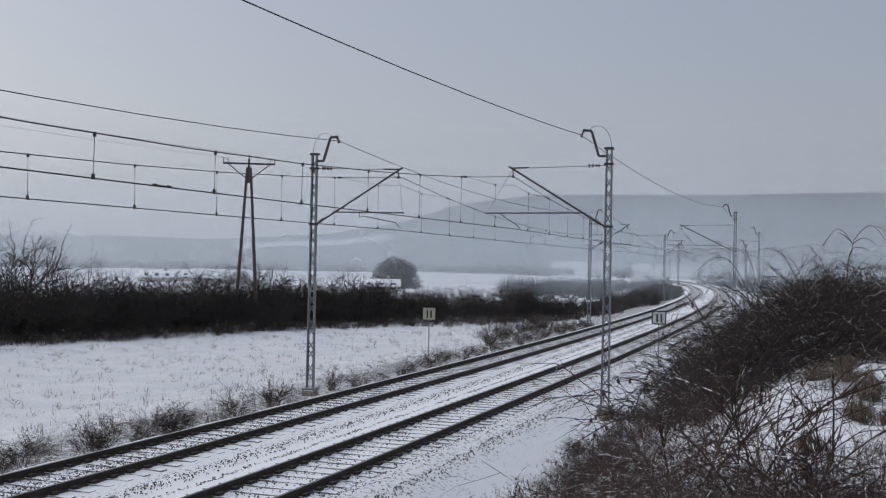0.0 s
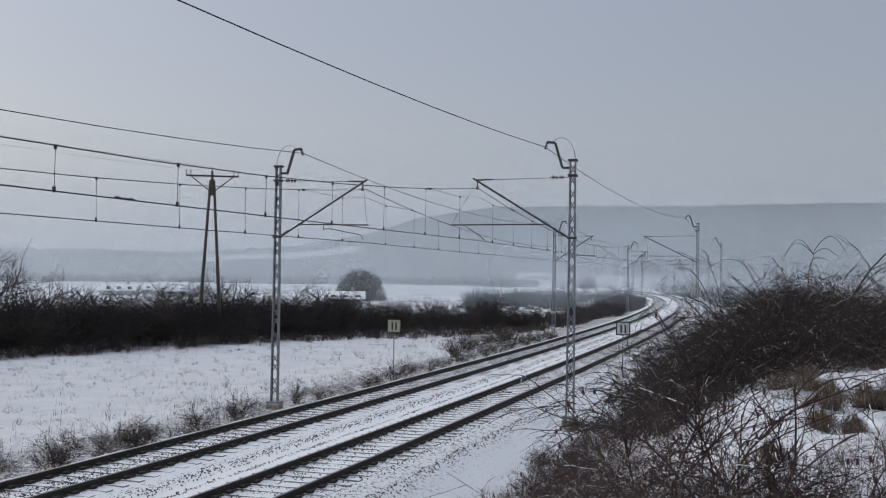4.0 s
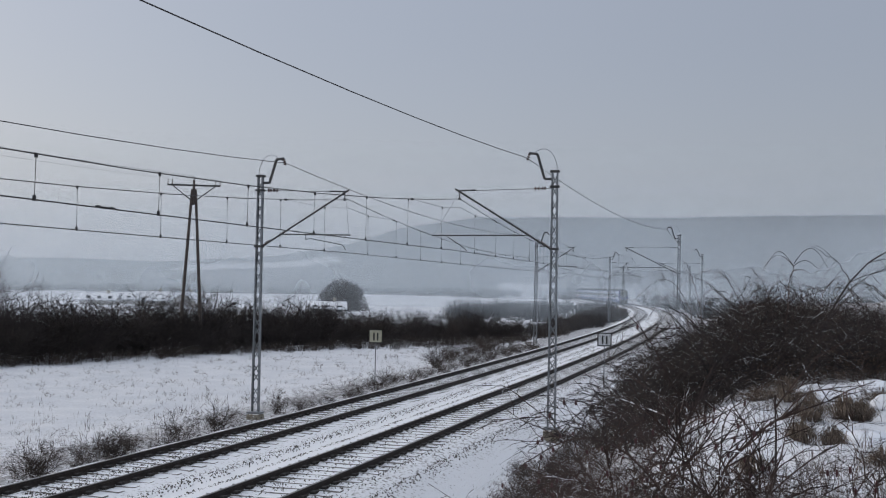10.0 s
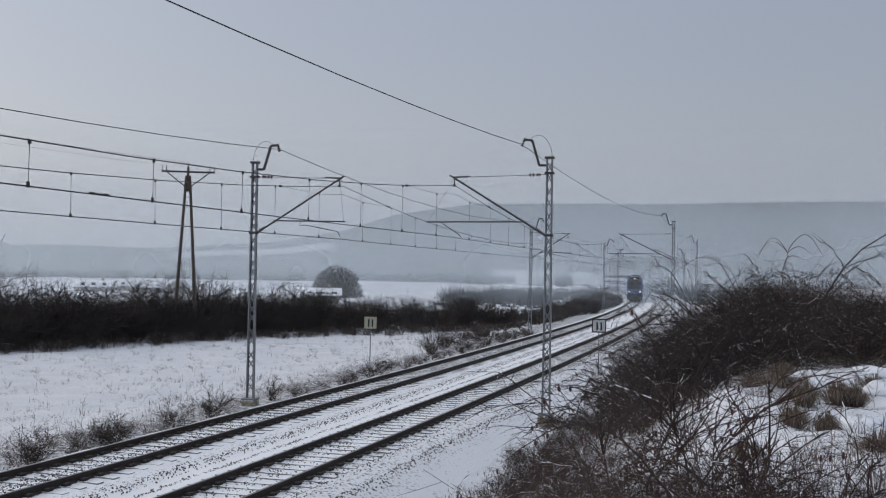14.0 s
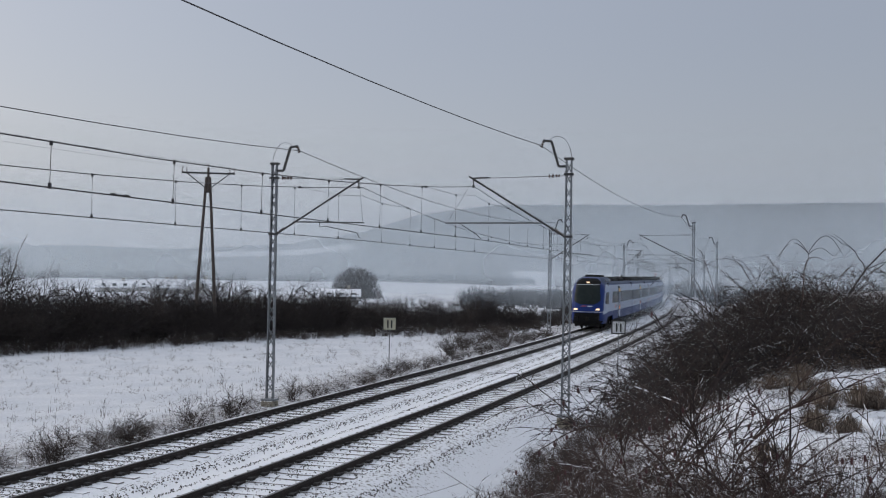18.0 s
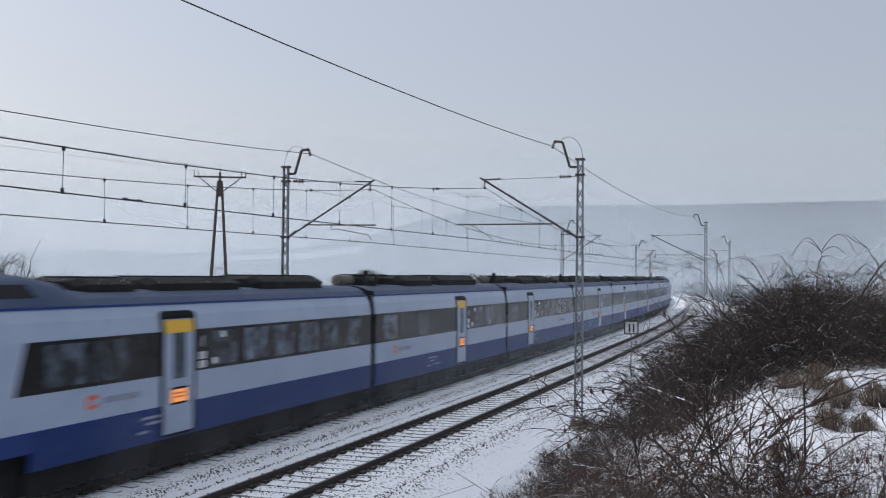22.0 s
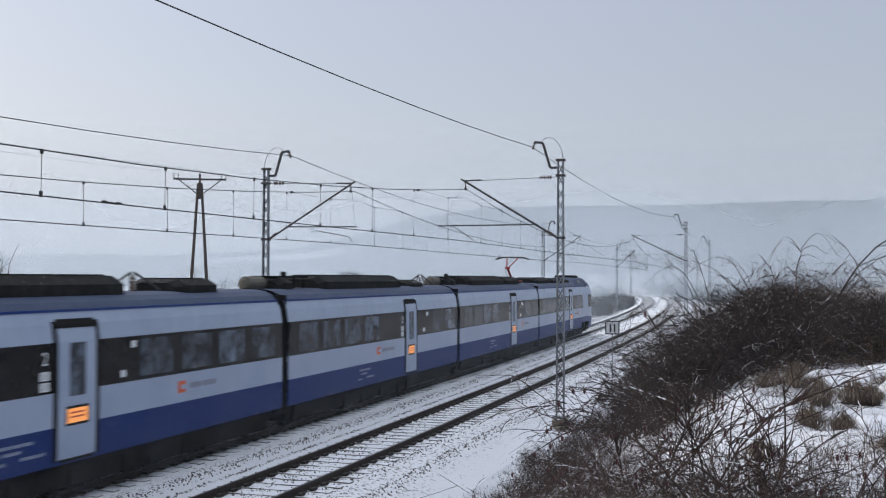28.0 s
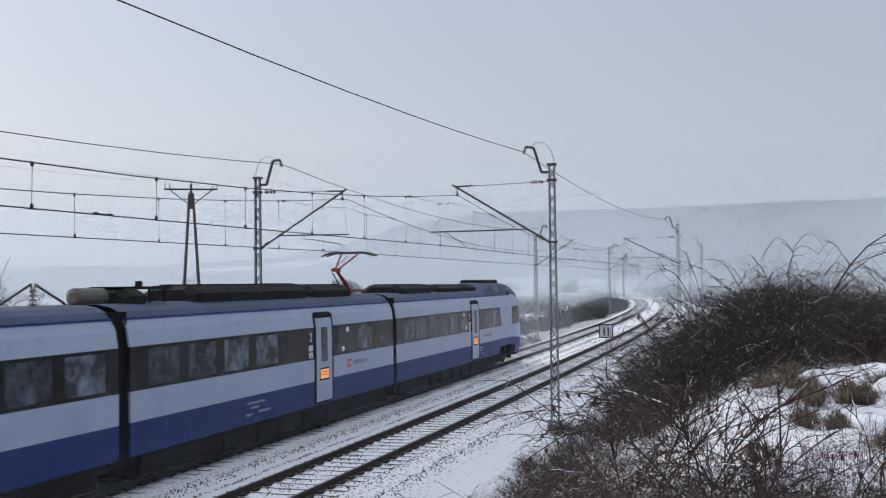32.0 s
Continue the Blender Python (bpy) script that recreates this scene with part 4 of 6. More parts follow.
def build_bank():
    """Thicket over the bank; an open snow patch stays clear on its top."""
    def clear(x, y):
        d, az = math.hypot(x, y), math.degrees(math.atan2(x, y))
        return az > 11.0 and 8.4 < d < 16.5 + 0.75 * (min(az, 16) - 11)

    far, crest = [], []
    for s in np.arange(-8, 128, 1.0):
        for _ in range(8 if s < 22 else (5 if s < 70 else 2)):
            o = (6.9 if s < 28 else 6.0) + 7.0 * rng.random()
            p = on_line(s + rng.random(), o)
            d, az = math.hypot(p.x, p.y), math.degrees(math.atan2(p.x, p.y))
            if d < 24 and rng.random() < (0.92 if az < 8 else (0.88 if az < 10.3 else (0.6 if az < 12 else 0.1))):
                continue
            if d < 34 and az < 10.0 and rng.random() < 0.72:
                continue
            if d < 5.2 or clear(p.x, p.y) or p.y < 3 or az < -4 or az > 27:
                continue
            k = (0.6 + 0.4 * rng.random()) * (0.6 if o < 7.9 else 1.0)
            k *= 0.55 if d < 9.5 else (0.8 if d < 14 else 1.0)
            if d > 27:
                far.append((p.x, p.y, k * 0.95, rng.random() * 6.28, rng.randrange(3)))
                continue
            if rng.random() < 0.3:
                plant("bramble", rng.choice(BRAMBLE_MESH), "tangled arching bramble dusted with snow on the bank", "bramble", "brambles on the bank", p.x, p.y, k, rng.random() * 6.28, 0.05)
            else:
                plant("thicket_shrub", rng.choice(THICKET_MESH), "tangled leafless thicket dusted with snow on the bank", "bush", "thicket on the bank", p.x, p.y, k, rng.random() * 6.28, 0.05)
    for d, az in ((13.2, 13.0), (14.6, 18.2), (16.8, 16.2), (15.6, 21.0), (12.4, 17.8), (17.6, 13.6)):
        plant("thicket_shrub", rng.choice(THICKET_MESH), "single small leafless shrub in the open snow", "bush", "thicket on the bank", d * math.sin(radians(az)), d * math.cos(radians(az)), 0.4 + 0.25 * rng.random(), rng.random() * 6.28, 0.05)
    # low tangle just below the eye
    for i in range(36):
        az, d = 2.5 + 22 * rng.random(), 5.6 + 3.1 * rng.random()
        x, y = d * math.sin(radians(az)), d * math.cos(radians(az))
        plant("bramble", rng.choice(BRAMBLE_MESH + SPRIG_MESH * 2), "tangled brown bramble on the bank below the eye", "bramble", "brambles on the bank", x, y, 0.5 + 0.3 * rng.random(), rng.random() * 6.28, 0.05)
    for i in range(34):
        az, d = 3.5 + 14 * rng.random(), 5.3 + 1.6 * rng.random()
        x, y = d * math.sin(radians(az)), d * math.cos(radians(az))
        plant("bramble", rng.choice(SPRIG_MESH), "thin dark sprigs on the bank below the eye", "bramble", "brambles on the bank", x, y, 0.42 + 0.22 * rng.random(), rng.random() * 6.28, 0.05)
    for i in range(44):
        az, d = 8.5 + 14 * rng.random(), 5.3 + 2.2 * rng.random()
        x, y = d * math.sin(radians(az)), d * math.cos(radians(az))
        plant("bramble", rng.choice(SPRIG_MESH + BRAMBLE_MESH), "dense dark sprigs on the bank below the eye", "bramble", "brambles on the bank", x, y, 0.36 + 0.22 * rng.random(), rng.random() * 6.28, 0.05)
    # light sprigs over the snowy shoulder of the bank
    for i in range(46):
        az, d = 4.0 + 8 * rng.random(), 8.5 + 12 * rng.random()
        x, y = d * math.sin(radians(az)), d * math.cos(radians(az))
        if to_line(np.array([x]), np.array([y]))[1][0] > 5.2:
            plant("bramble", rng.choice(SPRIG_MESH), "thin leafless sprigs dusted with snow on the bank", "bramble", "brambles on the bank", x, y, 0.45 + 0.3 * rng.random(), rng.random() * 6.28, 0.05)
    # a dense stand on the crest behind the clearing
    for i in range(210):
        az = 10.3 + 14 * rng.random()
        d = 17.2 + 2.6 * min(max(az - 11.5, 0) / 3, 1) + 0.7 * math.sin(az * 2.3) + 12 * rng.random() ** 1.2
        x, y = d * math.sin(radians(az)), d * math.cos(radians(az))
        if az > 17.6 and d < 26 and rng.random() < 0.62:
            continue
        k = 0.9 + 0.35 * rng.random()
        if i < 100:
            plant("thicket_shrub", rng.choice(THICKET_MESH), "dense dark thicket on the crest of the bank", "bush", "thicket on the bank", x, y, k, rng.random() * 6.28, 0.05)
        else:
            crest.append((x, y, k, rng.random() * 6.28, rng.randrange(3)))
    join_plants("crest_thicket", FAR_THICKET, crest, TWIG_BARE, "dense dark bare thicket on the crest of the bank", "bush")
    join_plants("far_thicket", FAR_THICKET, far, TWIG, "dark leafless thicket along the crest of the bank", "bush")


build_bank()


def blades(name, spots, mat, label, height, per, spread, lean, width, seed, kind="stuff"):
    """Tufts of thin bent blades."""
    rnd = random.Random(seed)
    sh = Shape()
    for x, y in spots:
        z = ground_at(x, y) - 0.03
        for _ in range(per):
            a, h = rnd.random() * 6.283, height * (0.5 + 0.8 * rnd.random())
            bx, by = x + rnd.gauss(0, spread), y + rnd.gauss(0, spread)
            dx, dy = math.cos(a) * lean * rnd.random(), math.sin(a) * lean * rnd.random()
            w = width * (0.7 + 0.6 * rnd.random())
            px, py = -math.sin(a) * w, math.cos(a) * w
            verts = [(bx - px, by - py, z), (bx + px, by + py, z), (bx + px + dx * h * 0.4, by + py + dy * h * 0.4, z + h * 0.6), (bx - px + dx * h * 0.4, by - py + dy * h * 0.4, z + h * 0.6),
                     (bx + dx * h, by + dy * h, z + h * 0.95)]
            sh.add(verts, [(0, 1, 2, 3), (3, 2, 4)])
    return lone(name, sh, mat, label, "grass", kind=kind)


def build_grass():
    rnd = random.Random(21)
    spots = []
    for _ in range(2200):
        s, o = 5 + 95 * rnd.random(), -GAP - 3.5 - 30 * rnd.random() ** 1.3
        p = on_line(s, o)
        spots.append((p.x, p.y))
    mini = [grow(random.Random(800 + i), 0.46, 4, 0.4, 3, 0.2, 0.006, 2, 0.3, 0, 0.8, (2, 2, 1)).mesh("mini_weed", WEED) for i in range(4)]
    join_plants("weed_plants", mini, [(x, y, 0.45 + 0.75 * rnd.random() ** 2, rnd.random() * 6.28, rnd.randrange(4)) for x, y in spots[:1900]], WEED, "small dry weeds standing in the snowy field", "weeds")
    spots = spots[1900:]
    for _ in range(260):
        q = on_line(4 + 45 * rnd.random() ** 1.3, -GAP - 3.2 - 16 * rnd.random() ** 1.2)
        spots.append((q.x, q.y))
    foot = []
    for x, y in polyline([(-62, 22), (-45, 50), (-31, 76), (-17.5, 98), (-5, 111), (12, 125)], 0.28):
        foot.append((x + 1.2 + rnd.gauss(0, 0.9), y - 2.4 - 1.1 * rnd.random() ** 2 * (2 + math.sin(x * 0.9) + math.sin(x * 2.3)) + rnd.gauss(0, 0.5)))
    blades("hedge_foot_grass", foot, WEED, "matted dry grass along the foot of the hedge", 0.75, 14, 0.4, 0.7, 0.011, 7)
    blades("field_weeds", spots, WEED, "dry weeds poking out of the snowy field", 0.27, 4, 0.14, 0.6, 0.006, 1)
    spots = []
    for _ in range(420):
        p = on_line(-5 + 60 * rnd.random(), 4.0 + 2.4 * rnd.random())
        spots.append((p.x, p.y))
    low = []
    for _ in range(330):
        p = on_line(-2 + 45 * rnd.random() ** 1.3, 2.6 + 3.0 * rnd.random())
        low.append((p.x, p.y))
    blades("verge_stubble", low, WEED, "short dead stubble poking through the snow beside the track", 0.13, 5, 0.10, 0.9, 0.005, 8)
    blades("verge_grass", spots, STRAW, "dry brown grass at the foot of the bank", 0.34, 14, 0.12, 0.8, 0.004, 2)
    spots = []
    for _ in range(150):
        d, az = 9 + 12 * rnd.random(), radians(11 + 13 * rnd.random())
        if ripple(d * math.sin(az), d * math.cos(az), 1.1, 7.0) > 0.05:
            spots.append((d * math.sin(az), d * math.cos(az)))
    blades("bank_grass", spots, STRAW, "thin tufts of dry straw-coloured grass in the snow", 0.24, 16, 0.14, 1.2, 0.0022, 3)
    spots = []
    for _ in range(64):
        d, az = 5.8 + 3.4 * rnd.random(), radians(4 + 20 * rnd.random())
        spots.append((d * math.sin(az), d * math.cos(az)))
    blades("near_grass", spots, STRAW, "thin dry grass among the brambles", 0.34, 22, 0.16, 0.6, 0.002, 6)
    spots = []
    for _ in range(430):
        az = 13.2 + 11 * rnd.random()
        d = 17.6 + 2.8 * min(max(az - 11.5, 0) / 3, 1) + 1.6 * min(max(az - 16.5, 0), 1) + 6 * rnd.random() ** 1.5
        spots.append((d * math.sin(radians(az)), d * math.cos(radians(az))))
    blades("crest_grass", spots, RED_STRAW, "tall reddish dry grass on the crest of the bank", 0.50, 18, 0.25, 0.7, 0.0035, 4)
    spots = []
    for _ in range(170):
        az, d = 18.0 + 6 * rnd.random(), 21.8 + 6 * rnd.random()
        spots.append((d * math.sin(radians(az)), d * math.cos(radians(az))))
    blades("pale_grass", spots, STRAW, "tall pale dead grass on the crest of the bank", 0.42, 14, 0.4, 1.1, 0.0035, 9)


build_grass()


def build_tussocks():
    """Shaggy tussocks of dead grass and snow-capped hummocks on the open top of the bank."""
    rnd = random.Random(77)
    # distance, bearing, radius, height
    for d, az, rad, high in ((13.9, 18.3, 0.20, 0.38), (14.9, 19.8, 0.24, 0.36), (15.0, 20.6, 0.20, 0.28), (12.3, 17.8, 0.17, 0.26), (12.5, 19.3, 0.15, 0.24), (16.4, 17.2, 0.30, 0.24),
                             (17.0, 15.9, 0.30, 0.26), (17.6, 21.4, 0.24, 0.22), (11.2, 21.6, 0.18, 0.24), (10.6, 15.6, 0.15, 0.22), (18.6, 17.2, 0.3, 0.26)):
        x, y = d * math.sin(radians(az)), d * math.cos(radians(az))
        ob = thing("grass_tussock", "shaggy tussock of dead brown grass in the snow", "grass", "tussocks on the bank", m=Matrix.Translation((x, y, ground_at(x, y) - 0.03)))
        sh = Shape()
        for _ in range(330):
            a, u = rnd.random() * 6.283, rnd.random() ** 0.6
            h = high * (1.05 - 0.55 * u) * (0.6 + 0.5 * rnd.random())
            reach = rad * (0.35 + 0.9 * u) * (0.7 + 0.5 * rnd.random())
            c, n = math.cos(a), math.sin(a)
            base = Vector((c * rad * 0.55 * u, n * rad * 0.55 * u, 0))
            mid = base + Vector((c * reach * 0.45, n * reach * 0.45, h))
            tip = base + Vector((c * reach, n * reach, h * (0.75 - 0.6 * u * rnd.random())))
            w = Vector((-n, c, 0)) * 0.0035
            sh.add([tuple(base - w), tuple(base + w), tuple(mid + w), tuple(mid - w), tuple(tip)], [(0, 1, 2, 3), (3, 2, 4)])
        tagged(part("dry_blade", sh, STRAW, ob), kind="stuff")
    for d, az, rx, ry, high in ((13.2, 20.9, 0.34, 0.3, 0.16), (17.6, 18.9, 0.4, 0.3, 0.13), (18.2, 21.2, 0.42, 0.3, 0.15), (15.9, 21.9, 0.3, 0.26, 0.12)):
        x, y = d * math.sin(radians(az)), d * math.cos(radians(az))
        rings = []
        for k in np.linspace(0, 1, 7):
            rings.append([(rx * (1 - k ** 2.4) ** 0.5 * math.cos(w) * (1 + 0.12 * math.sin(3 * w + d)) + 0.001 * math.cos(w), ry * (1 - k ** 2.4) ** 0.5 * math.sin(w) + 0.001 * math.sin(w), -0.06 + (high + 0.06) * k + 0.02 * math.sin(5 * w + az)) for w in np.linspace(0, 6.283, 17)[:-1]])
        ob = lone("snow_hummock", Shape().sweep(rings), SNOW, "small rounded hummock capped with fresh snow", "snow hummock", "hummocks on the bank", smooth=True)
        ob.matrix_basis = Matrix.Translation((x, y, ground_at(x, y)))


build_tussocks()


def build_canes():
    """Long arching canes that rise above the thicket against the sky, and a rose bush with hips."""
    rnd = random.Random(31)
    def arch(x, y, reach, top, bend, r, power=1.7, n=14):
        z = ground_at(x, y)
        k = 1.0 / math.sin(min(bend, math.pi / 2))
        return [Vector((x + reach * t ** power + rnd.gauss(0, 0.012), y + rnd.gauss(0, 0.03), z + (top - z) * math.sin(bend * t) * k)) for t in np.linspace(0, 1, n)]

    # bearing, reach sideways, height of the top, bend, thickness
    for az, reach, top, bend, r in ((15.6, -1.35, 4.74, 2.2, 0.013), (13.2, -1.25, 4.58, 2.2, 0.013), (13.4, -0.55, 4.98, 1.5, 0.010), (15.8, -0.95, 4.64, 2.0, 0.009),
                                    (16.6, -0.45, 4.63, 2.0, 0.012), (18.4, 0.42, 4.52, 2.1, 0.010), (19.4, 0.03, 4.60, 1.4, 0.009), (13.0, -0.95, 4.30, 2.3, 0.010),
                                    (14.6, -0.70, 4.42, 2.3, 0.008), (17.3, 0.55, 4.35, 2.3, 0.009), (16.0, 0.5, 4.30, 2.2, 0.008), (12.2, -0.6, 4.25, 2.2, 0.009),
                                    (20.6, -0.5, 4.45, 2.2, 0.009), (21.2, 0.6, 4.45, 2.0, 0.009), (14.9, 0.3, 4.40, 1.6, 0.008), (17.9, -0.6, 4.30, 2.3, 0.008)):
        a, d = radians(az), 20.3 + 0.8 * rnd.random()
        pts = arch(d * math.sin(a), d * math.cos(a), reach, top, bend, r)
        cane = thing("arching_cane", "long thin arching bramble cane against the sky", "bramble", "arching canes above the thicket", m=Matrix.Translation(pts[0]))
        pts = [q - pts[0] for q in pts]
        part("stem", Shape().tube(pts, r * 0.8, r * 0.35, sides=4, cap=False), CANE, cane)
        for _ in range(rnd.randint(1, 3)):
            b = pts[rnd.randint(5, 10)]
            r2 = (1 if reach > 0 else -1) * (0.2 + 0.3 * rnd.random())
            part("side_shoot", Shape().tube([b + Vector((r2 * t, 0, 0.22 * math.sin(2.4 * t) - 0.10 * t * t)) for t in np.linspace(0, 1, 7)], 0.005, 0.0025, sides=3, cap=False), CANE, cane)
    # the tallest stem forks into drooping arcs
    a, d = radians(17.0), 20.4
    pts = arch(d * math.sin(a), d * math.cos(a), 0.16, 4.90, 1.35, 0.014, 1.2)
    cane = thing("arching_cane", "tall bramble stem forking into drooping arcs against the sky", "bramble", "arching canes above the thicket", m=Matrix.Translation(pts[0]))
    pts = [q - pts[0] for q in pts]
    part("stem", Shape().tube(pts, 0.015, 0.008, sides=4, cap=False), CANE, cane)
    for i, reach, rise, drop in ((12, -0.66, 0.20, 0.30), (12, -0.62, 0.27, 0.36), (13, 0.68, 0.26, 0.16), (12, 0.46, 0.10, 0.05), (8, -0.42, 0.16, 0.12), (9, 0.28, 0.15, 0.42), (11, 0.30, 0.02, 0.06)):
        part("side_shoot", Shape().tube([pts[i] + Vector((reach * t, 0.05 * t, rise * math.sin(math.pi * min(t * 1.15, 1.0)) - drop * t * t * t + 0.02 * t)) for t in np.linspace(0, 1, 11)], 0.0075, 0.003, sides=3, cap=False), CANE, cane)
    # a dark sapling that leans out over the open snow
    a, d = radians(18.6), 19.6
    x, y = d * math.sin(a), d * math.cos(a)
    z = ground_at(x, y)
    tree = thing("leaning_sapling", "dark leafless sapling leaning out from the thicket", "sapling", m=Matrix.Translation((x, y, z)))
    rise = [(0, 0, -0.1), (0.01, 0, 0.45), (0.06, 0.05, 0.95), (0.30, 0.1, 1.40), (0.55, 0.1, 1.78), (0.86, 0.12, 2.10), (1.35, 0.15, 2.40), (1.8, 0.2, 2.52)]
    part("stem", Shape().tube(rise, 0.021, 0.008, sides=6, cap=False), TWIG_BARE, tree)
    for i, (dx, dz) in ((3, (1.1, 0.62)), (4, (0.95, 0.22)), (4, (-0.35, 0.42)), (5, (0.8, 0.1)), (2, (0.8, 0.65)), (6, (0.5, -0.1))):
        b = Vector(rise[i])
        limb = [b + Vector((dx * t + rnd.gauss(0, 0.015), 0.1 * t, dz * math.sin(1.7 * t))) for t in np.linspace(0, 1, 8)]
        sh, twigs = Shape().tube(limb, 0.010, 0.004, sides=4, cap=False), []
        for j in range(2, 8):
            w = rnd.choice((-1, 1)) * (0.15 + 0.2 * rnd.random())
            twigs.append(Shape().tube([limb[j] + Vector((abs(w) * t * (1 if dx > 0 else -1), 0, w * t - 0.1 * t * t)) for t in np.linspace(0, 1, 5)], 0.005, 0.002, sides=3, cap=False))
        bough = part("limb", sh, TWIG_BARE, tree)
        for twig in twigs:
            part("twig", twig, TWIG_BARE, bough)
    for k, (d, az, h) in enumerate(((7.4, 11.5, 1.25), (7.9, 9.0, 1.0), (7.2, 14.2, 1.15), (8.6, 6.5, 0.9), (6.6, 17.5, 0.9))):
        a = radians(az)
        x, y = d * math.sin(a), d * math.cos(a)
        bush = thing("rose_bush", "bare dog-rose bush with a few dark red hips", "rose bush", "rose bushes in the foreground", m=Matrix.Translation((x, y, ground_at(x, y))))
        stems = grow(random.Random(600 + k), h, 6, 0.35, 9, 0.25, 0.010, 2, 0.18)
        part("branching_crown", stems, CANE, bush)
        tips = [v for v in stems.v if v[2] > h * 0.55]
        for j in range(11):
            v = rnd.choice(tips)
            hip = Shape().tube([(v[0], v[1], v[2] + q) for q in (0.012, 0.0, -0.013, -0.024)], 0.007, 0.004, sides=6)
            hip.tube([(v[0], v[1], v[2] + q) for q in (0.004, -0.018)], 0.0085, sides=6)
            part("rose_hip", hip, HIP, bush, "dark red hip")


build_canes()


def build_rose_arch():
    """A long dog-rose branch that arches over the slope, with hips at its drooping tip."""
    rnd = random.Random(91)
    for d, az, reach, top, bend in ((6.5, 13.2, -1.05, 3.55, 2.35), (6.2, 16.0, -0.75, 3.42, 2.2), (7.0, 9.4, -0.5, 3.25, 2.2)):
        a = radians(az)
        x, y = d * math.sin(a), d * math.cos(a)
        z = ground_at(x, y)
        ob = thing("rose_branch", "arching dog-rose branch with dark red hips at its tip", "rose bush", "rose bushes in the foreground", m=Matrix.Translation((x, y, z)))
        pts = [Vector((reach * t ** 1.25 + rnd.gauss(0, 0.006), 0.1 * t, (top - z) * math.sin(bend * t))) for t in np.linspace(0, 1, 18)]
        part("stem", Shape().tube(pts, 0.0085, 0.0028, sides=5, cap=False), CANE, ob)
        for i in range(4, 17):
            w = rnd.choice((-1, 1)) * (0.07 + 0.16 * rnd.random())
            way = (pts[i] - pts[i - 1]).normalized()
            tip = pts[i] + way * 0.16 + Vector((0, rnd.gauss(0, 0.04), w))
            part("side_shoot", Shape().tube([pts[i], pts[i].lerp(tip, 0.5) + way * 0.02, tip], 0.0035, 0.0015, sides=3, cap=False), CANE, ob)
            if i > 9 or rnd.random() < 0.2:
                q = tip if i < 14 else pts[i] - Vector((0, 0, 0.02))
                part("rose_hip", Shape().tube([q + Vector((0, 0, e)) for e in (0.013, 0.008)], 0.003, 0.008, sides=6).tube([q + Vector((0, 0, e)) for e in (0.008, -0.010)], 0.0085, sides=6).tube([q + Vector((0, 0, e)) for e in (-0.010, -0.018)], 0.008, 0.003, sides=6), HIP, ob, "dark red hip")


build_rose_arch()


# Far side of the valley -----------------------------------------------------------
def house(x, y, w, d, h, turn, roof=1.8, label="low pale house with a snow-covered gable roof"):
    ob = thing("house", label, "house", "houses across the field", m=Matrix.Translation((x, y, ground_at(x, y) - 0.2)) @ Matrix.Rotation(radians(turn), 4, "Z"))
    part("wall", Shape().box(-w / 2, w / 2, -d / 2, d / 2, 0, h), HOUSE_WALL, ob)
    e = 0.5
    gable = Shape()
    gable.add([(-w / 2, -d / 2, h), (-w / 2, d / 2, h), (-w / 2, 0, h + roof - 0.15), (w / 2, -d / 2, h), (w / 2, d / 2, h), (w / 2, 0, h + roof - 0.15)], [(0, 1, 2), (3, 5, 4)])
    part("gable", gable, HOUSE_WALL, ob)
    rf = Shape()
    for s in (-1, 1):
        rf.add([(-w / 2 - e, s * (d / 2 + e), h - 0.25), (w / 2 + e, s * (d / 2 + e), h - 0.25), (w / 2 + e, 0, h + roof), (-w / 2 - e, 0, h + roof),
                (-w / 2 - e, s * (d / 2 + e), h - 0.5), (w / 2 + e, s * (d / 2 + e), h - 0.5), (w / 2 + e, 0, h + roof - 0.25), (-w / 2 - e, 0, h + roof - 0.25)],
               [(0, 1, 2, 3), (7, 6, 5, 4), (0, 4, 5, 1), (0, 3, 7, 4), (1, 5, 6, 2)])
    r = part("roof", rf, ROOF_SNOW, ob, "snow-covered roof")
    part("chimney", Shape().box(w * 0.2, w * 0.2 + 0.6, -0.3, 0.3, h + roof - 0.6, h + roof + 0.7), FOOTING, r)
    for i in range(3):
        wx = -w / 2 + w * (i + 0.6) / 3.2
        part("window", Shape().box(wx, wx + 0.9, -d / 2 - 0.04, -d / 2 + 0.02, 1.0, 2.2), DARK_PANE, ob)


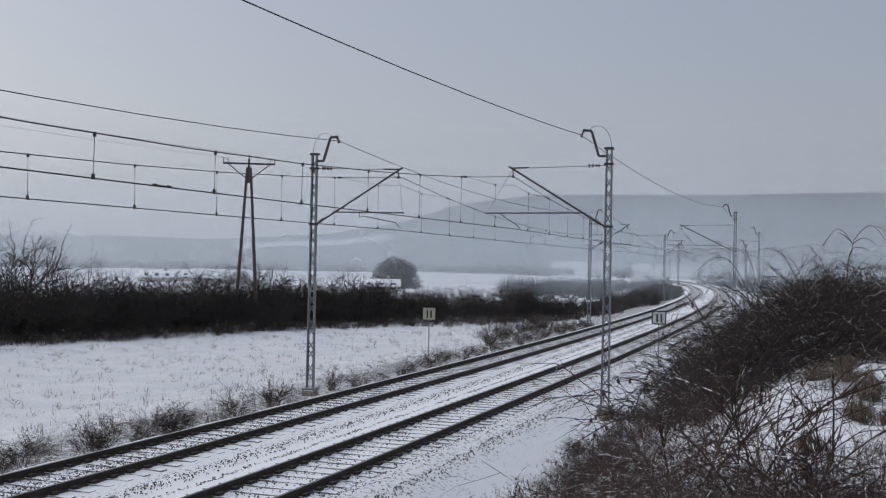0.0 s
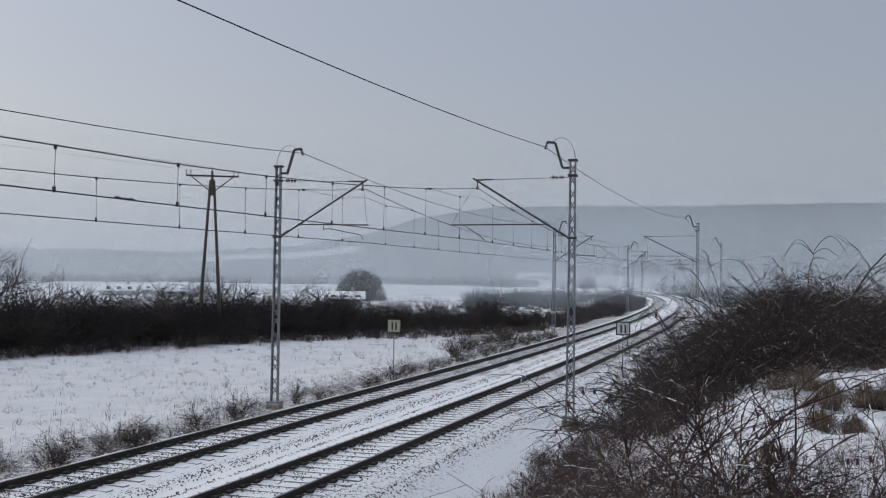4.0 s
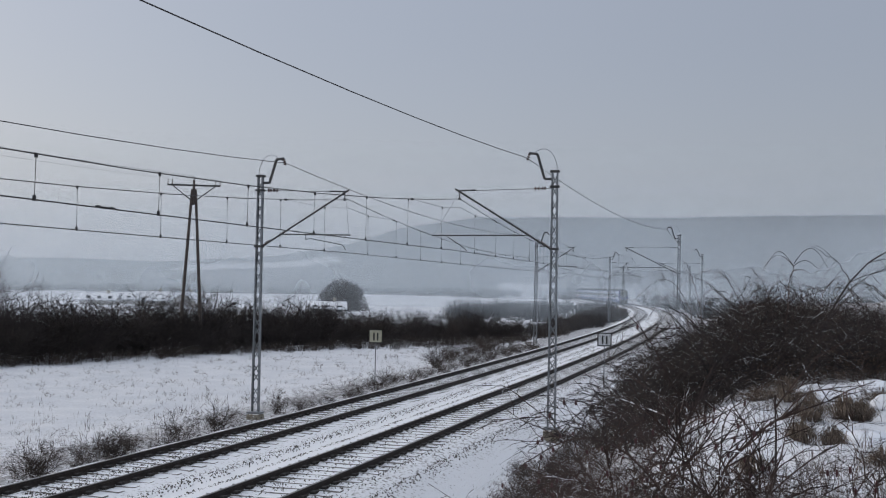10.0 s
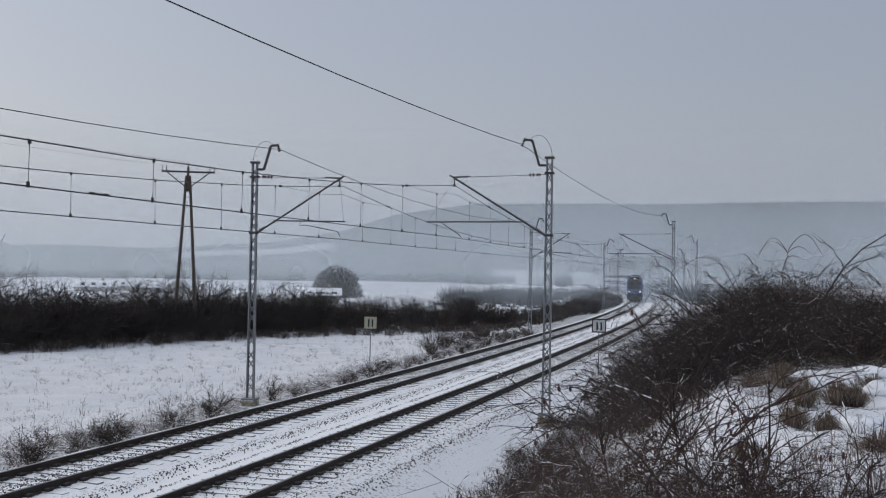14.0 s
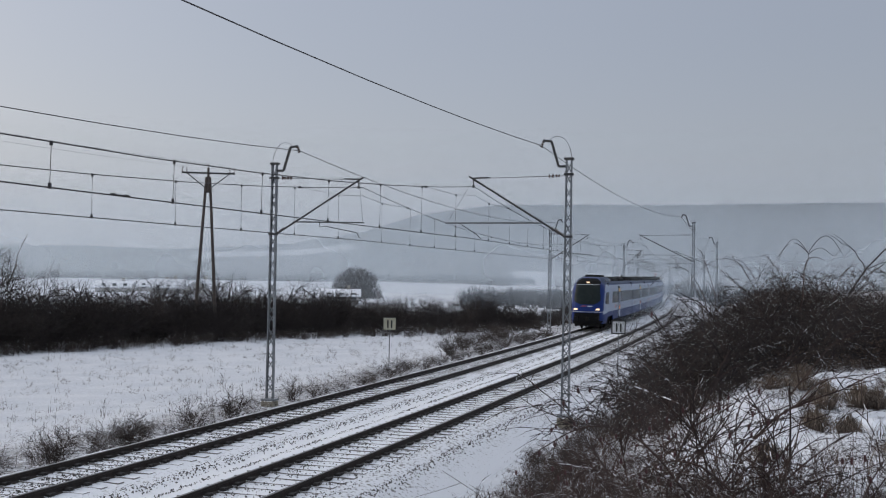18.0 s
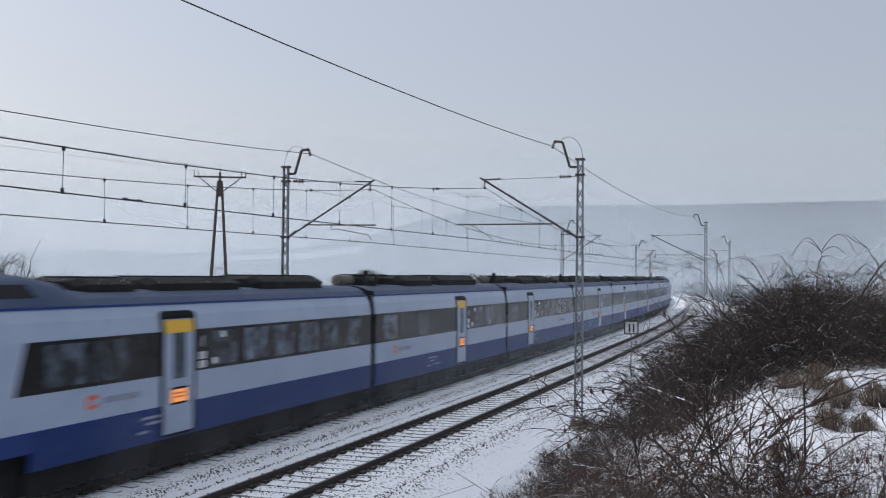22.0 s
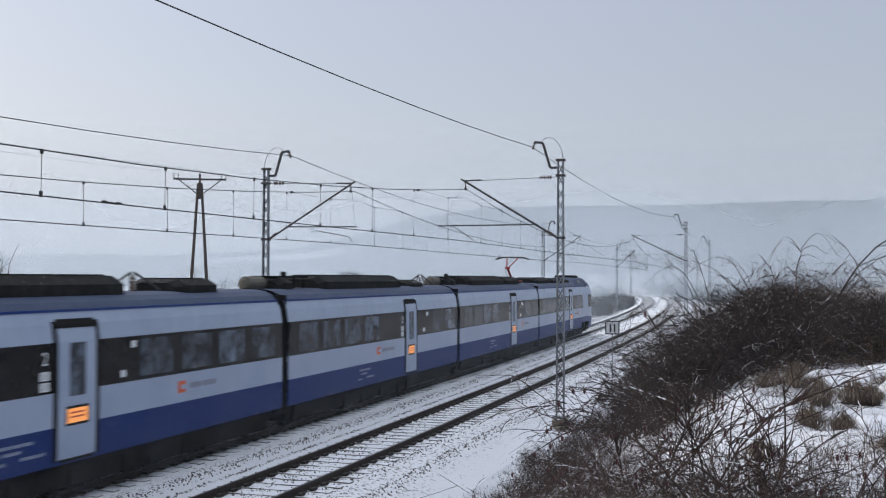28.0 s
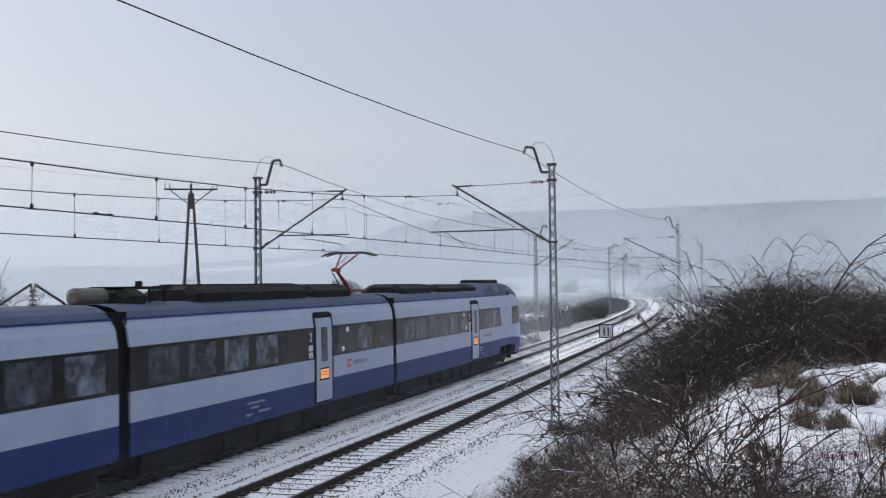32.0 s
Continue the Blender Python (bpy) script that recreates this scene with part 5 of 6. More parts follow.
def build_distance():
    for x, y, w, d, h, turn, roof in ((-66, 262, 7, 6, 2.0, 8, 1.7), (-57, 258, 6, 6, 1.8, 80, 1.9), (-80, 268, 8, 6, 1.6, 4, 1.2), (-73, 280, 10, 6, 1.8, 0, 1.2)):
        house(x, y, w, d, h, turn, roof)
    house(-20.5, 205, 7, 6, 2.0, 5, 0.9, "small shed with a snow-covered roof")
    rnd = random.Random(41)
    # the round dark tree behind the hedge
    x, y = -18.0, 212.0
    tree = thing("round_tree", "broad round-crowned leafless tree behind the field", "tree", m=Matrix.Translation((x, y, ground_at(x, y))))
    part("trunk", Shape().tube([(0, 0, -0.3), (0.1, 0, 1.4), (0, 0.1, 3.0)], 0.3, 0.2, sides=8), WOOD_POLE, tree)
    crown = Shape()
    for _ in range(5200):
        u, w = rnd.random() ** 0.45, rnd.random() * 6.283
        t = math.acos(1 - rnd.random())
        p = Vector((5.0 * u * math.sin(t) * math.cos(w), 5.0 * u * math.sin(t) * math.sin(w), 0.7 + 5.8 * u * math.cos(t)))
        q = p + Vector((rnd.gauss(0, 0.3), rnd.gauss(0, 0.3), rnd.gauss(0.25, 0.3)))
        crown.tube([p, q], 0.05, 0.02, sides=3, cap=False)
    part("crown", crown, TWIG_BARE, tree)

    def woods(name, spots, label, size, twig):
        """Clumps of fine upright twigs with a rounded, uneven top."""
        sh = Shape()
        for x, y, k in spots:
            z = ground_at(x, y) - 0.1
            h = size * k
            for _ in range(26):
                a, u = rnd.random() * 6.283, rnd.random() ** 0.5
                r = h * 0.75 * u
                b = Vector((x + 0.7 * r * math.cos(a), y + 0.7 * r * math.sin(a), z))
                top = h * (1 - 0.65 * u * u) * (0.65 + 0.45 * rnd.random())
                tip = b + Vector((0.4 * r * math.cos(a) + rnd.gauss(0, h * 0.08), 0.4 * r * math.sin(a), top))
                w = twig * (0.6 + 0.8 * rnd.random())
                ribbon(sh, [b, b.lerp(tip, 0.5) + Vector((rnd.gauss(0, h * 0.06), 0, 0)), tip], w, w * 0.25)
        lone(name, sh, FAR_WOOD, label, "woodland", kind="stuff")

    spots = []
    for _ in range(620):
        az, d = radians(-26 + 30 * rnd.random()), 430 + 60 * rnd.random()
        spots.append((d * math.sin(az), d * math.cos(az), 0.5 + 0.8 * rnd.random() ** 2))
    woods("far_wood", spots, "leafless woodland at the foot of the hills", 2.4, 0.16)
    spots = []
    for _ in range(150):
        az, d = radians(5 + 17 * rnd.random()), 380 + 240 * rnd.random()
        spots.append((d * math.sin(az), d * math.cos(az), 0.5 + 1.6 * rnd.random() ** 3))
    woods("hillside_scrub", spots, "scattered leafless scrub on the snowy slope", 2.6, 0.14)
    spots = []
    for _ in range(230):
        s = 175 + 175 * rnd.random()
        p = on_line(s, -GAP - 5 - 30 * rnd.random())
        spots.append((p.x, p.y, 0.5 + 0.7 * rnd.random() ** 2))
    for _ in range(36):
        az, d = radians(0.8 + 2.6 * rnd.random()), 215 + 30 * rnd.random()
        spots.append((d * math.sin(az), d * math.cos(az), 0.9 + 0.7 * rnd.random()))
    for _ in range(240):
        p = on_line(150 + 190 * rnd.random(), 6 + 30 * rnd.random())
        spots.append((p.x, p.y, 0.5 + 0.8 * rnd.random() ** 2))
    woods("trackside_scrub", spots, "misty leafless scrub beyond the curve of the line", 2.7, 0.07)
    for x, y, k in ((86, 300, 1.0), (95, 330, 1.2), (108, 310, 1.1), (60, 330, 0.9)):
        plant("bare_tree", rng.choice(TREE_MESH), "misty leafless tree beyond the curve", "tree", "trees beyond the curve", x, y, k, rng.random() * 6.28)


build_distance()


# The train: two cab cars and six middle cars -------------------------------------------
MID, END = 18.1, 23.5
WIDE = 1.41
# half outline of the body: height and half width
SIDE = [(0.28, 1.33), (0.60, 1.39), (0.95, WIDE), (1.45, WIDE), (2.05, WIDE), (2.97, WIDE - 0.01), (3.30, WIDE - 0.06), (3.56, WIDE - 0.16)]
ROOF = [(3.56, WIDE - 0.16), (3.70, WIDE - 0.30), (3.80, WIDE - 0.52), (3.85, 0.6), (3.86, 0.0)]


def wall_strip(x0, x1, z0, z1, sgn, out=0.0, nx=1):
    """A strip of body side between two heights."""
    zs = [z0] + [z for z, _ in SIDE if z0 < z < z1] + [z1]
    rows = []
    for z in zs:
        w = float(np.interp(z, [a for a, _ in SIDE], [b for _, b in SIDE])) + out
        rows.append((z, w))
    sh = Shape()
    rings = [[(x, sgn * w, z) for z, w in rows] + [(x, sgn * (w - 0.05), z) for z, w in reversed(rows)] for x in np.linspace(x0, x1, nx + 1)]
    return sh.sweep(rings)


def window(car, x0, x1, sgn):
    """A pane set in the dark window band."""
    part("window_pane", wall_strip(x0, x1, 2.13, 2.90, sgn, 0.006), GLASS, car)


def door(car, x, sgn, first, ahead=False):
    d = part("door", wall_strip(x - 0.62, x + 0.62, 0.80, 3.22, sgn, 0.022), WHITE_PAINT, car, "pale passenger door with a narrow window")
    fr = Shape()
    for x0, x1, z0, z1 in ((x - 0.76, x - 0.63, 0.78, 3.36), (x + 0.63, x + 0.76, 0.78, 3.36), (x - 0.63, x + 0.63, 3.23, 3.40)):
        s = wall_strip(x0, x1, z0, z1, sgn, 0.016)
        fr.add(s.v, s.f)
    part("door_frame", fr, RUBBER, d)
    part("door_window", wall_strip(x - 0.26, x + 0.26, 1.95, 2.95, sgn, 0.028), GLASS, d)
    part("display", wall_strip(x - 0.33, x + 0.33, 1.45, 1.72, sgn, 0.030), ORANGE, d, "lit amber display on the door")
    part("display_frame", wall_strip(x - 0.38, x + 0.38, 1.40, 1.77, sgn, 0.026), BAND, d)
    if first:
        part("class_band", wall_strip(x - 0.60, x + 0.60, 2.93, 3.20, sgn, 0.032), YELLOW, d, "yellow first-class band")
    for z in (1.56, 1.64):
        part("display_text", wall_strip(x - 0.24, x + 0.22, z - 0.018, z + 0.018, sgn, 0.033), RED_MARK, d)
    part("door_step", wall_strip(x - 0.55, x + 0.55, 0.74, 0.79, sgn, 0.03), GEAR, d)
    at = x - 1.16 if ahead else x + 0.92
    for z0, z1 in ((2.30, 2.46), (2.10, 2.26)):
        part("pictogram_board", wall_strip(at, at + 0.26, z0, z1, sgn, 0.010), WHITE_MARK, car)
        part("pictogram", wall_strip(at + 0.11, at + 0.15, z0 + 0.02, z1 - 0.02, sgn, 0.012), BAND, car)
    numeral = bpy.data.curves.new("class_numeral", "FONT")
    numeral.body, numeral.size, numeral.extrude, numeral.align_x = "1" if first else "2", 0.36, 0.002, "CENTER"
    numeral.materials.append(WHITE_MARK)
    ob = new("class_numeral", numeral)
    ob.parent = car
    ob.matrix_basis = Matrix.Translation((at + 0.13, sgn * (WIDE + 0.008), 2.66)) @ Matrix.Rotation(0 if sgn < 0 else math.pi, 4, "Z") @ Matrix.Rotation(math.pi / 2, 4, "X")
    for dx, z in ((1.95, 2.74), (1.55, 2.16)):
        part("sticker", wall_strip(x + dx, x + dx + 0.17, z, z + 0.14, sgn, 0.012), WHITE_MARK, car)


def wheel_mesh():
    w = Shape()
    w.tube([(0, -0.07, 0), (0, 0.07, 0)], 0.43, sides=16)
    w.tube([(0, -0.10, 0), (0, 0.10, 0)], 0.14, sides=10)
    return w.mesh("wheel", GEAR)


WHEEL = wheel_mesh()


def bogie(car, x):
    b = part("bogie", Shape().box(x - 1.75, x + 1.75, -1.14, -0.98, 0.45, 0.72, 0.03).box(x - 1.75, x + 1.75, 0.98, 1.14, 0.45, 0.72, 0.03).box(x - 0.35, x + 0.35, -0.98, 0.98, 0.4, 0.75, 0.03)
             .box(x - 0.3, x + 0.3, -1.25, -1.0, 0.55, 0.95, 0.06).box(x - 0.3, x + 0.3, 1.0, 1.25, 0.55, 0.95, 0.06), GEAR, car, "dark snow-caked bogie")
    for wx in (x - 1.3, x + 1.3):
        for y in (-0.765, 0.765):
            part("wheel", WHEEL, None, b, m=Matrix.Translation((wx, y, 0.44)))
            e = 1 if y > 0 else -1
            part("axle_box", Shape().box(wx - 0.2, wx + 0.2, min(e * 1.0, e * 1.22), max(e * 1.0, e * 1.22), 0.28, 0.62, 0.05), GEAR, b)


def roof_box(car, x0, x1, h, w=0.82, mat=None):
    a = Shape()
    prof = [(-w, 3.78), (w, 3.78), (w, 3.80 + h * 0.55), (w - 0.3, 3.80 + h), (-w + 0.3, 3.80 + h), (-w, 3.80 + h * 0.55)]
    rings = []
    for x, k in ((x0, 0.75), (x0 + 0.25, 1.0), (x1 - 0.25, 1.0), (x1, 0.75)):
        rings.append([(x, y * k, 3.78 + (z - 3.78) * k) for y, z in prof])
    b = part("roof_box", a.sweep(rings), mat or ROOF_BOX, car, "dark ribbed roof equipment box")
    n = max(2, int((x1 - x0) / 0.9))
    for i in range(n):
        xx = x0 + 0.35 + (x1 - x0 - 0.7) * (i + 0.5) / n
        part("roof_lid", Shape().box(xx - 0.3, xx + 0.3, -w * 0.6, w * 0.6, 3.80 + h, 3.83 + h, 0.01), GEAR, b)


def body_run(car, x0, x1, doors, win, first=False, logo=None, ahead=False):
    """Sides, roof and floor of a car between two ends along x."""
    for sgn in (-1, 1):
        low = x0 if x0 < 1 else 6.3
        part("skirt", wall_strip(low, x1, 0.70, 1.41, sgn), SKIRT_PAINT, car, "deep blue lower panel splashed with snow")
        if low > x0:
            part("arch_panel", wall_strip(x0, low, 1.04, 1.41, sgn), BLUE_PAINT, car, "deep blue panel over the wheels")
        part("lower_panel", wall_strip(x0, x1, 1.412, 2.048, sgn, 0.001), WHITE_PAINT, car)
        part("window_band", wall_strip(x0, x1, 2.05, 2.97, sgn, 0.0), BAND, car, "black window band")
        part("upper_panel", wall_strip(x0, x1, 2.972, 3.555, sgn, 0.001), WHITE_PAINT, car)
        part("underframe_panel", wall_strip(low + 0.6 if low < 1 else low, x1 - 0.6, 0.20, 0.69, sgn, -0.07), GEAR, car)
        for a, b in win:
            window(car, a, b, sgn)
        for x in doors:
            door(car, x, sgn, first, ahead)
        if logo:
            part("emblem", wall_strip(logo, logo + 0.34, 1.62, 1.88, sgn, 0.012), RED_MARK, car)
            part("emblem_cut", wall_strip(logo + 0.13, logo + 0.36, 1.70, 1.80, sgn, 0.016), WHITE_PAINT, car)
            for i in range(2):
                part("lettering_bar", wall_strip(logo + 0.55 + i * 0.62, logo + 1.10 + i * 0.72, 1.69, 1.81, sgn, 0.012), GREY_MARK, car)
        for i, (a, b, z) in enumerate(((0.32, 0.38, 1.20), (0.33, 0.36, 1.08), (0.315, 0.335, 0.92), (0.36, 0.40, 0.95))):
            xa, xb = x0 + (x1 - x0) * a, x0 + (x1 - x0) * b
            part("lettering_bar", wall_strip(xa, xb, z, z + 0.055, sgn, 0.012), FAINT_MARK, car)
    ring = [(w, z) for z, w in ROOF] + [(-w, z) for z, w in reversed(ROOF[:-1])]
    part("roof", Shape().sweep([[(x, y, z) for y, z in ring] for x in (x0, x1)], closed=False), ROOF_PAINT, car, "blue-grey roof")
    part("gutter", Shape().box(x0, x1, -WIDE + 0.13, -WIDE + 0.17, 3.53, 3.58).box(x0, x1, WIDE - 0.17, WIDE - 0.13, 3.53, 3.58), BLUE_PAINT, car)
    part("underframe", Shape().box(x0 + 0.4, x1 - 0.4, -1.12, 1.12, 0.22, 1.0), GEAR, car)
    gear = random.Random(int(x1 * 10) + len(win))
    x = x0 + (4.5 if x0 < 1 else 7.0)
    while x < x1 - 4.5:
        long = 0.5 + 1.1 * gear.random()
        for sgn in (-1, 1):
            part("underframe_box", Shape().box(x, x + long, min(sgn * 1.05, sgn * 1.33), max(sgn * 1.05, sgn * 1.33), 0.10 + 0.12 * gear.random(), 0.62, 0.04), GEAR, car)
        x += long + 0.25 + 0.8 * gear.random()
    part("end_wall", Shape().box(x0, x0 + 0.04, -1.3, 1.3, 0.6, 3.7), RUBBER, car)
    part("end_wall", Shape().box(x1 - 0.04, x1, -1.3, 1.3, 0.6, 3.7), RUBBER, car)


def bellows(car, x0, x1):
    sh = Shape()
    n = 8
    outline = [(-1.24, 0.75), (-1.24, 3.3), (-1.0, 3.66), (1.0, 3.66), (1.24, 3.3), (1.24, 0.75)]
    sh.sweep([[(x0 + (x1 - x0) * i / n, y * (1.0 if i % 2 else 0.95), 0.75 + (z - 0.75) * (1.0 if i % 2 else 0.985)) for y, z in outline] for i in range(n + 1)])
    part("bellows", sh, RUBBER, car, "black rubber gangway bellows")


def blown_snow(car, x0, x1):
    """Snow dust that the car whirls up beside it: thin near the roof, thicker near the rails."""
    rows = [(-0.12, 1.75, 0.03), (0.35, 1.68, 0.014), (0.8, 1.60, 0.012), (1.3, 1.54, 0.006), (1.9, 1.50, 0.0)]
    for sgn in (-1, 1):
        ob = part("blown_snow", Shape().sweep([[(x, sgn * y, z) for z, y, _ in rows] for x in np.linspace(x0, x1, 9)], closed=False), BLOWN, car, "grey haze of blown snow dust", smooth=True)
        at = ob.data.attributes.new("thick", "FLOAT", "POINT")
        at.data.foreach_set("value", [k for _ in range(9) for _, _, k in rows])


def snow_plume(car, x0, x1, strong, behind=False):
    """Snow dust in the air beside the car, in thin cross sheets: a look along the train passes many of them, a look across it few."""
    rows = [(-0.1, 0.7), (0.5, 0.8), (1.3, 0.7), (2.3, 0.5), (3.3, 0.25), (4.3, 0.0)]
    cols = [(1.45, 0.75), (1.9, 1.0), (2.5, 0.6), (3.3, 0.2), (4.2, 0.0)]
    if behind:
        rows = [(-0.1, 1.0), (0.8, 1.0), (1.8, 0.8), (2.8, 0.5), (3.8, 0.2), (4.8, 0.0)]
        cols = [(-3.6, 0.0), (-2.4, 0.6), (-1.0, 1.0), (1.0, 1.0), (2.4, 0.6), (3.6, 0.0)]
    sheets = max(2, int(abs(x1 - x0) / 3.0))
    for i in range(sheets):
        x = x0 + (x1 - x0) * (i + 0.5) / sheets
        for side in ((1,) if behind else (-1, 1)):
            ob = part("snow_plume", Shape().sweep([[(x + 0.25 * math.sin(3 * y + i), side * y, z) for z, _ in rows] for y, _ in cols], closed=False), BLOWN, car, "thin cloud of whirled-up snow dust", smooth=True)
            ob.visible_shadow = False
            fade = 1 - i / sheets if behind else 1.0
            at = ob.data.attributes.new("thick", "FLOAT", "POINT")
            at.data.foreach_set("value", [strong * fade * q * k for _, k in cols for _, q in rows])


def pantograph(car, x):
    base = part("pantograph_base", Shape().bar((x - 0.7, -0.5, 3.98), (x + 0.7, -0.5, 3.98), 0.08, 0.08).bar((x - 0.7, 0.5, 3.98), (x + 0.7, 0.5, 3.98), 0.08, 0.08)
                .bar((x - 0.6, -0.55, 3.98), (x - 0.6, 0.55, 3.98), 0.08, 0.08).bar((x + 0.6, -0.55, 3.98), (x + 0.6, 0.55, 3.98), 0.08, 0.08), RED_FRAME, car, "red pantograph frame")
    part("lower_arm", Shape().tube([(x + 0.45, 0, 4.05), (x - 0.75, 0, 4.78)], 0.075, 0.06, sides=6), RED_FRAME, base)
    part("upper_arm", Shape().tube([(x - 0.75, -0.05, 4.78), (x + 0.55, -0.32, 5.44)], 0.036, sides=5).tube([(x - 0.75, 0.05, 4.78), (x + 0.55, 0.32, 5.44)], 0.036, sides=5), RED_FRAME, base)
    part("knee", Shape().box(x - 0.86, x - 0.66, -0.14, 0.14, 4.70, 4.86, 0.03), RED_FRAME, base)
    part("guide_rod", Shape().tube([(x + 0.1, 0.12, 4.05), (x - 0.82, 0.12, 4.66)], 0.018, sides=4).tube([(x - 0.72, 0, 4.9), (x + 0.4, 0, 5.4)], 0.012, sides=4), DARK_STEEL, base)
    for dx in (-0.22, 0.24):
        horn = [(x + 0.55 + dx, y, 5.5 - 0.22 * max(0, abs(y) - 0.62) ** 1.3 * 2.2) for y in np.linspace(-0.98, 0.98, 13)]
        part("contact_strip", Shape().tube(horn, 0.038, sides=5), DARK_STEEL, base)
    for px, py in ((x - 0.6, -0.5), (x - 0.6, 0.5), (x + 0.6, -0.5), (x + 0.6, 0.5)):
        ins = Shape()
        insulator(ins, (px, py, 3.80), (px, py, 3.97), 0.08, 2)
        part("insulator", ins, CERAMIC, base)


def folded_pantograph(car, x):
    f = part("folded_pantograph", Shape().tube([(x - 0.55, -0.4, 3.88), (x, -0.05, 4.30), (x + 0.55, -0.4, 3.88)], 0.03, sides=5).tube([(x - 0.55, 0.4, 3.88), (x, 0.05, 4.30), (x + 0.55, 0.4, 3.88)], 0.03, sides=5), DARK_STEEL, car)
    ins = Shape()
    insulator(ins, (x, 0, 3.84), (x, 0, 4.2), 0.10, 4)
    part("insulator", ins, CERAMIC, f)


def nose_point(w, z):
    """Plan outline of the cab at height z: w from -1 (right side, 3.6 m back) over 0 (tip) to 1."""
    front = float(np.interp(z, [0.3, 0.7, 1.1, 1.5, 1.9, 2.3, 2.9, 3.3, 3.6, 3.86, 4.05, 4.14], [0.30, 0.12, 0.06, 0.02, 0.06, 0.15, 0.34, 0.50, 0.66, 0.95, 1.35, 2.0]))
    half = float(np.interp(z, [0.36, 0.95, 1.45, 2.97, 3.30, 3.56, 3.70, 3.80, 3.86, 4.05, 4.14], [1.30, WIDE, WIDE, WIDE - 0.01, WIDE - 0.06, WIDE - 0.16, WIDE - 0.28, WIDE - 0.40, 0.92, 0.76, 0.55]))
    a = w * math.pi / 2
    p = 0.30
    back = 3.6
    cx, sy = math.cos(a), math.sin(a)
    x = back - (back - front) * (abs(cx) ** p)
    y = half * math.copysign(abs(sy) ** 0.52, sy)
    return (x, y, z)


def build_cab(car, lit):
    zs = list(np.arange(0.51, 3.561, 0.05)) + [3.62, 3.68, 3.74, 3.8, 3.86, 3.91, 3.96, 4.0, 4.05, 4.08, 4.11, 4.14]
    half = [math.asin(y ** (1 / 0.52)) * 2 / math.pi for y in np.linspace(0, 0.93, 34)]
    start = nose_point(half[-1], 1.5)[0]
    half += [math.acos(((3.6 - x) / 3.56) ** (1 / 0.30)) * 2 / math.pi for x in np.linspace(start, 3.6, 46)[1:]]
    ws = [-w for w in reversed(half[1:])] + half
    grid = [[nose_point(w, z) for w in ws] for z in zs]
    parts = {}
    for i in range(len(zs) - 1):
        zm = (zs[i] + zs[i + 1]) / 2
        for k in range(len(ws) - 1):
            quad = [grid[i][k], grid[i][k + 1], grid[i + 1][k + 1], grid[i + 1][k]]
            xm, ym = sum(q[0] for q in quad) / 4, abs(sum(q[1] for q in quad) / 4)
            edge = float(np.interp(zm, [0.3, 1.4, 2.0, 2.8, 3.3, 3.56], [0.66, 0.62, 0.72, 1.02, 1.36, 2.3]))
            if zm > 3.56:
                key = "headboard" if xm < 1.5 and ym < 0.98 and zm < 4.06 else "roof"
            elif 2.0 + 0.34 * (ym / 1.08) ** 4 < zm < 3.56 and ym < 1.12 - 0.09 * (zm - 2.0) and xm < edge - 0.05:
                key = "windscreen"
            # Past 2.5 m the black stands in for the shaded wheel-arch opening.
            elif (zm < 1.36 and ym < 1.02 and xm < 1.2) or (xm < edge and zm < 0.75) or (xm > 2.5 and zm < 1.02):
                key = "bumper"
            elif xm < edge:
                key = "nose_mask"
            elif zm < 1.27 + 0.06 * (xm - 0.8):
                key = "skirt"
            else:
                key = "cab_side"
            side = (1 if sum(q[1] for q in quad) > 0 else -1) if key in ("cab_side", "skirt") else 0
            parts.setdefault((key, side), Shape()).add(quad, [(0, 1, 2, 3)])
    mats = {"roof": MASK_PAINT, "headboard": RUBBER, "windscreen": SCREEN, "bumper": RUBBER, "nose_mask": MASK_PAINT, "skirt": BLUE_PAINT, "cab_side": WHITE_PAINT}
    labels = {"windscreen": "large dark windscreen", "nose_mask": "royal blue nose", "bumper": "black lower front and black fill for the shaded wheel arch"}
    for (key, side), sh in parts.items():
        part({"roof": "cab_roof", "skirt": "cab_skirt"}.get(key, key), sh, mats[key], car, labels.get(key, ""), smooth=True)
    # side window with slanting front edge and rounded corners
    corner = [(1.15, 2.08), (3.20, 2.04), (3.20, 2.94), (1.62, 2.94)]
    outline = []
    for i in range(4):
        a, b, c = Vector(corner[i - 1]), Vector(corner[i]), Vector(corner[(i + 1) % 4])
        u, v = (a - b).normalized() * 0.12, (c - b).normalized() * 0.12
        outline += [tuple(b + u * (1 - t) ** 2 + v * t ** 2) for t in (0, 0.25, 0.5, 0.75, 1)]
    for sgn in (-1, 1):
        for grow_by, y, mat, name in ((1.06, WIDE + 0.002, MASK_PAINT, "cab_window_frame"), (1.0, WIDE + 0.008, BAND, "cab_window")):
            pts = [(2.3 + (x - 2.3) * grow_by, 2.5 + (z - 2.5) * grow_by) for x, z in outline]
            ends = [x for x, _ in pts]
            rings = []
            for x in np.linspace(min(ends) + 0.01, max(ends) - 0.01, 22):
                cut = [p0[1] + (p1[1] - p0[1]) * (x - p0[0]) / (p1[0] - p0[0]) for p0, p1 in zip(pts, pts[1:] + pts[:1]) if (p0[0] - x) * (p1[0] - x) < 0]
                h = WIDE * math.sqrt(1 - min(1.0, ((3.6 - x) / 3.5) ** (1 / 0.15))) ** 0.52 + y - WIDE
                rings.append([(x, sgn * h, min(cut)), (x, sgn * h, max(cut)), (x, sgn * (h - 0.03), max(cut)), (x, sgn * (h - 0.03), min(cut))])
            w = Shape().sweep(rings)
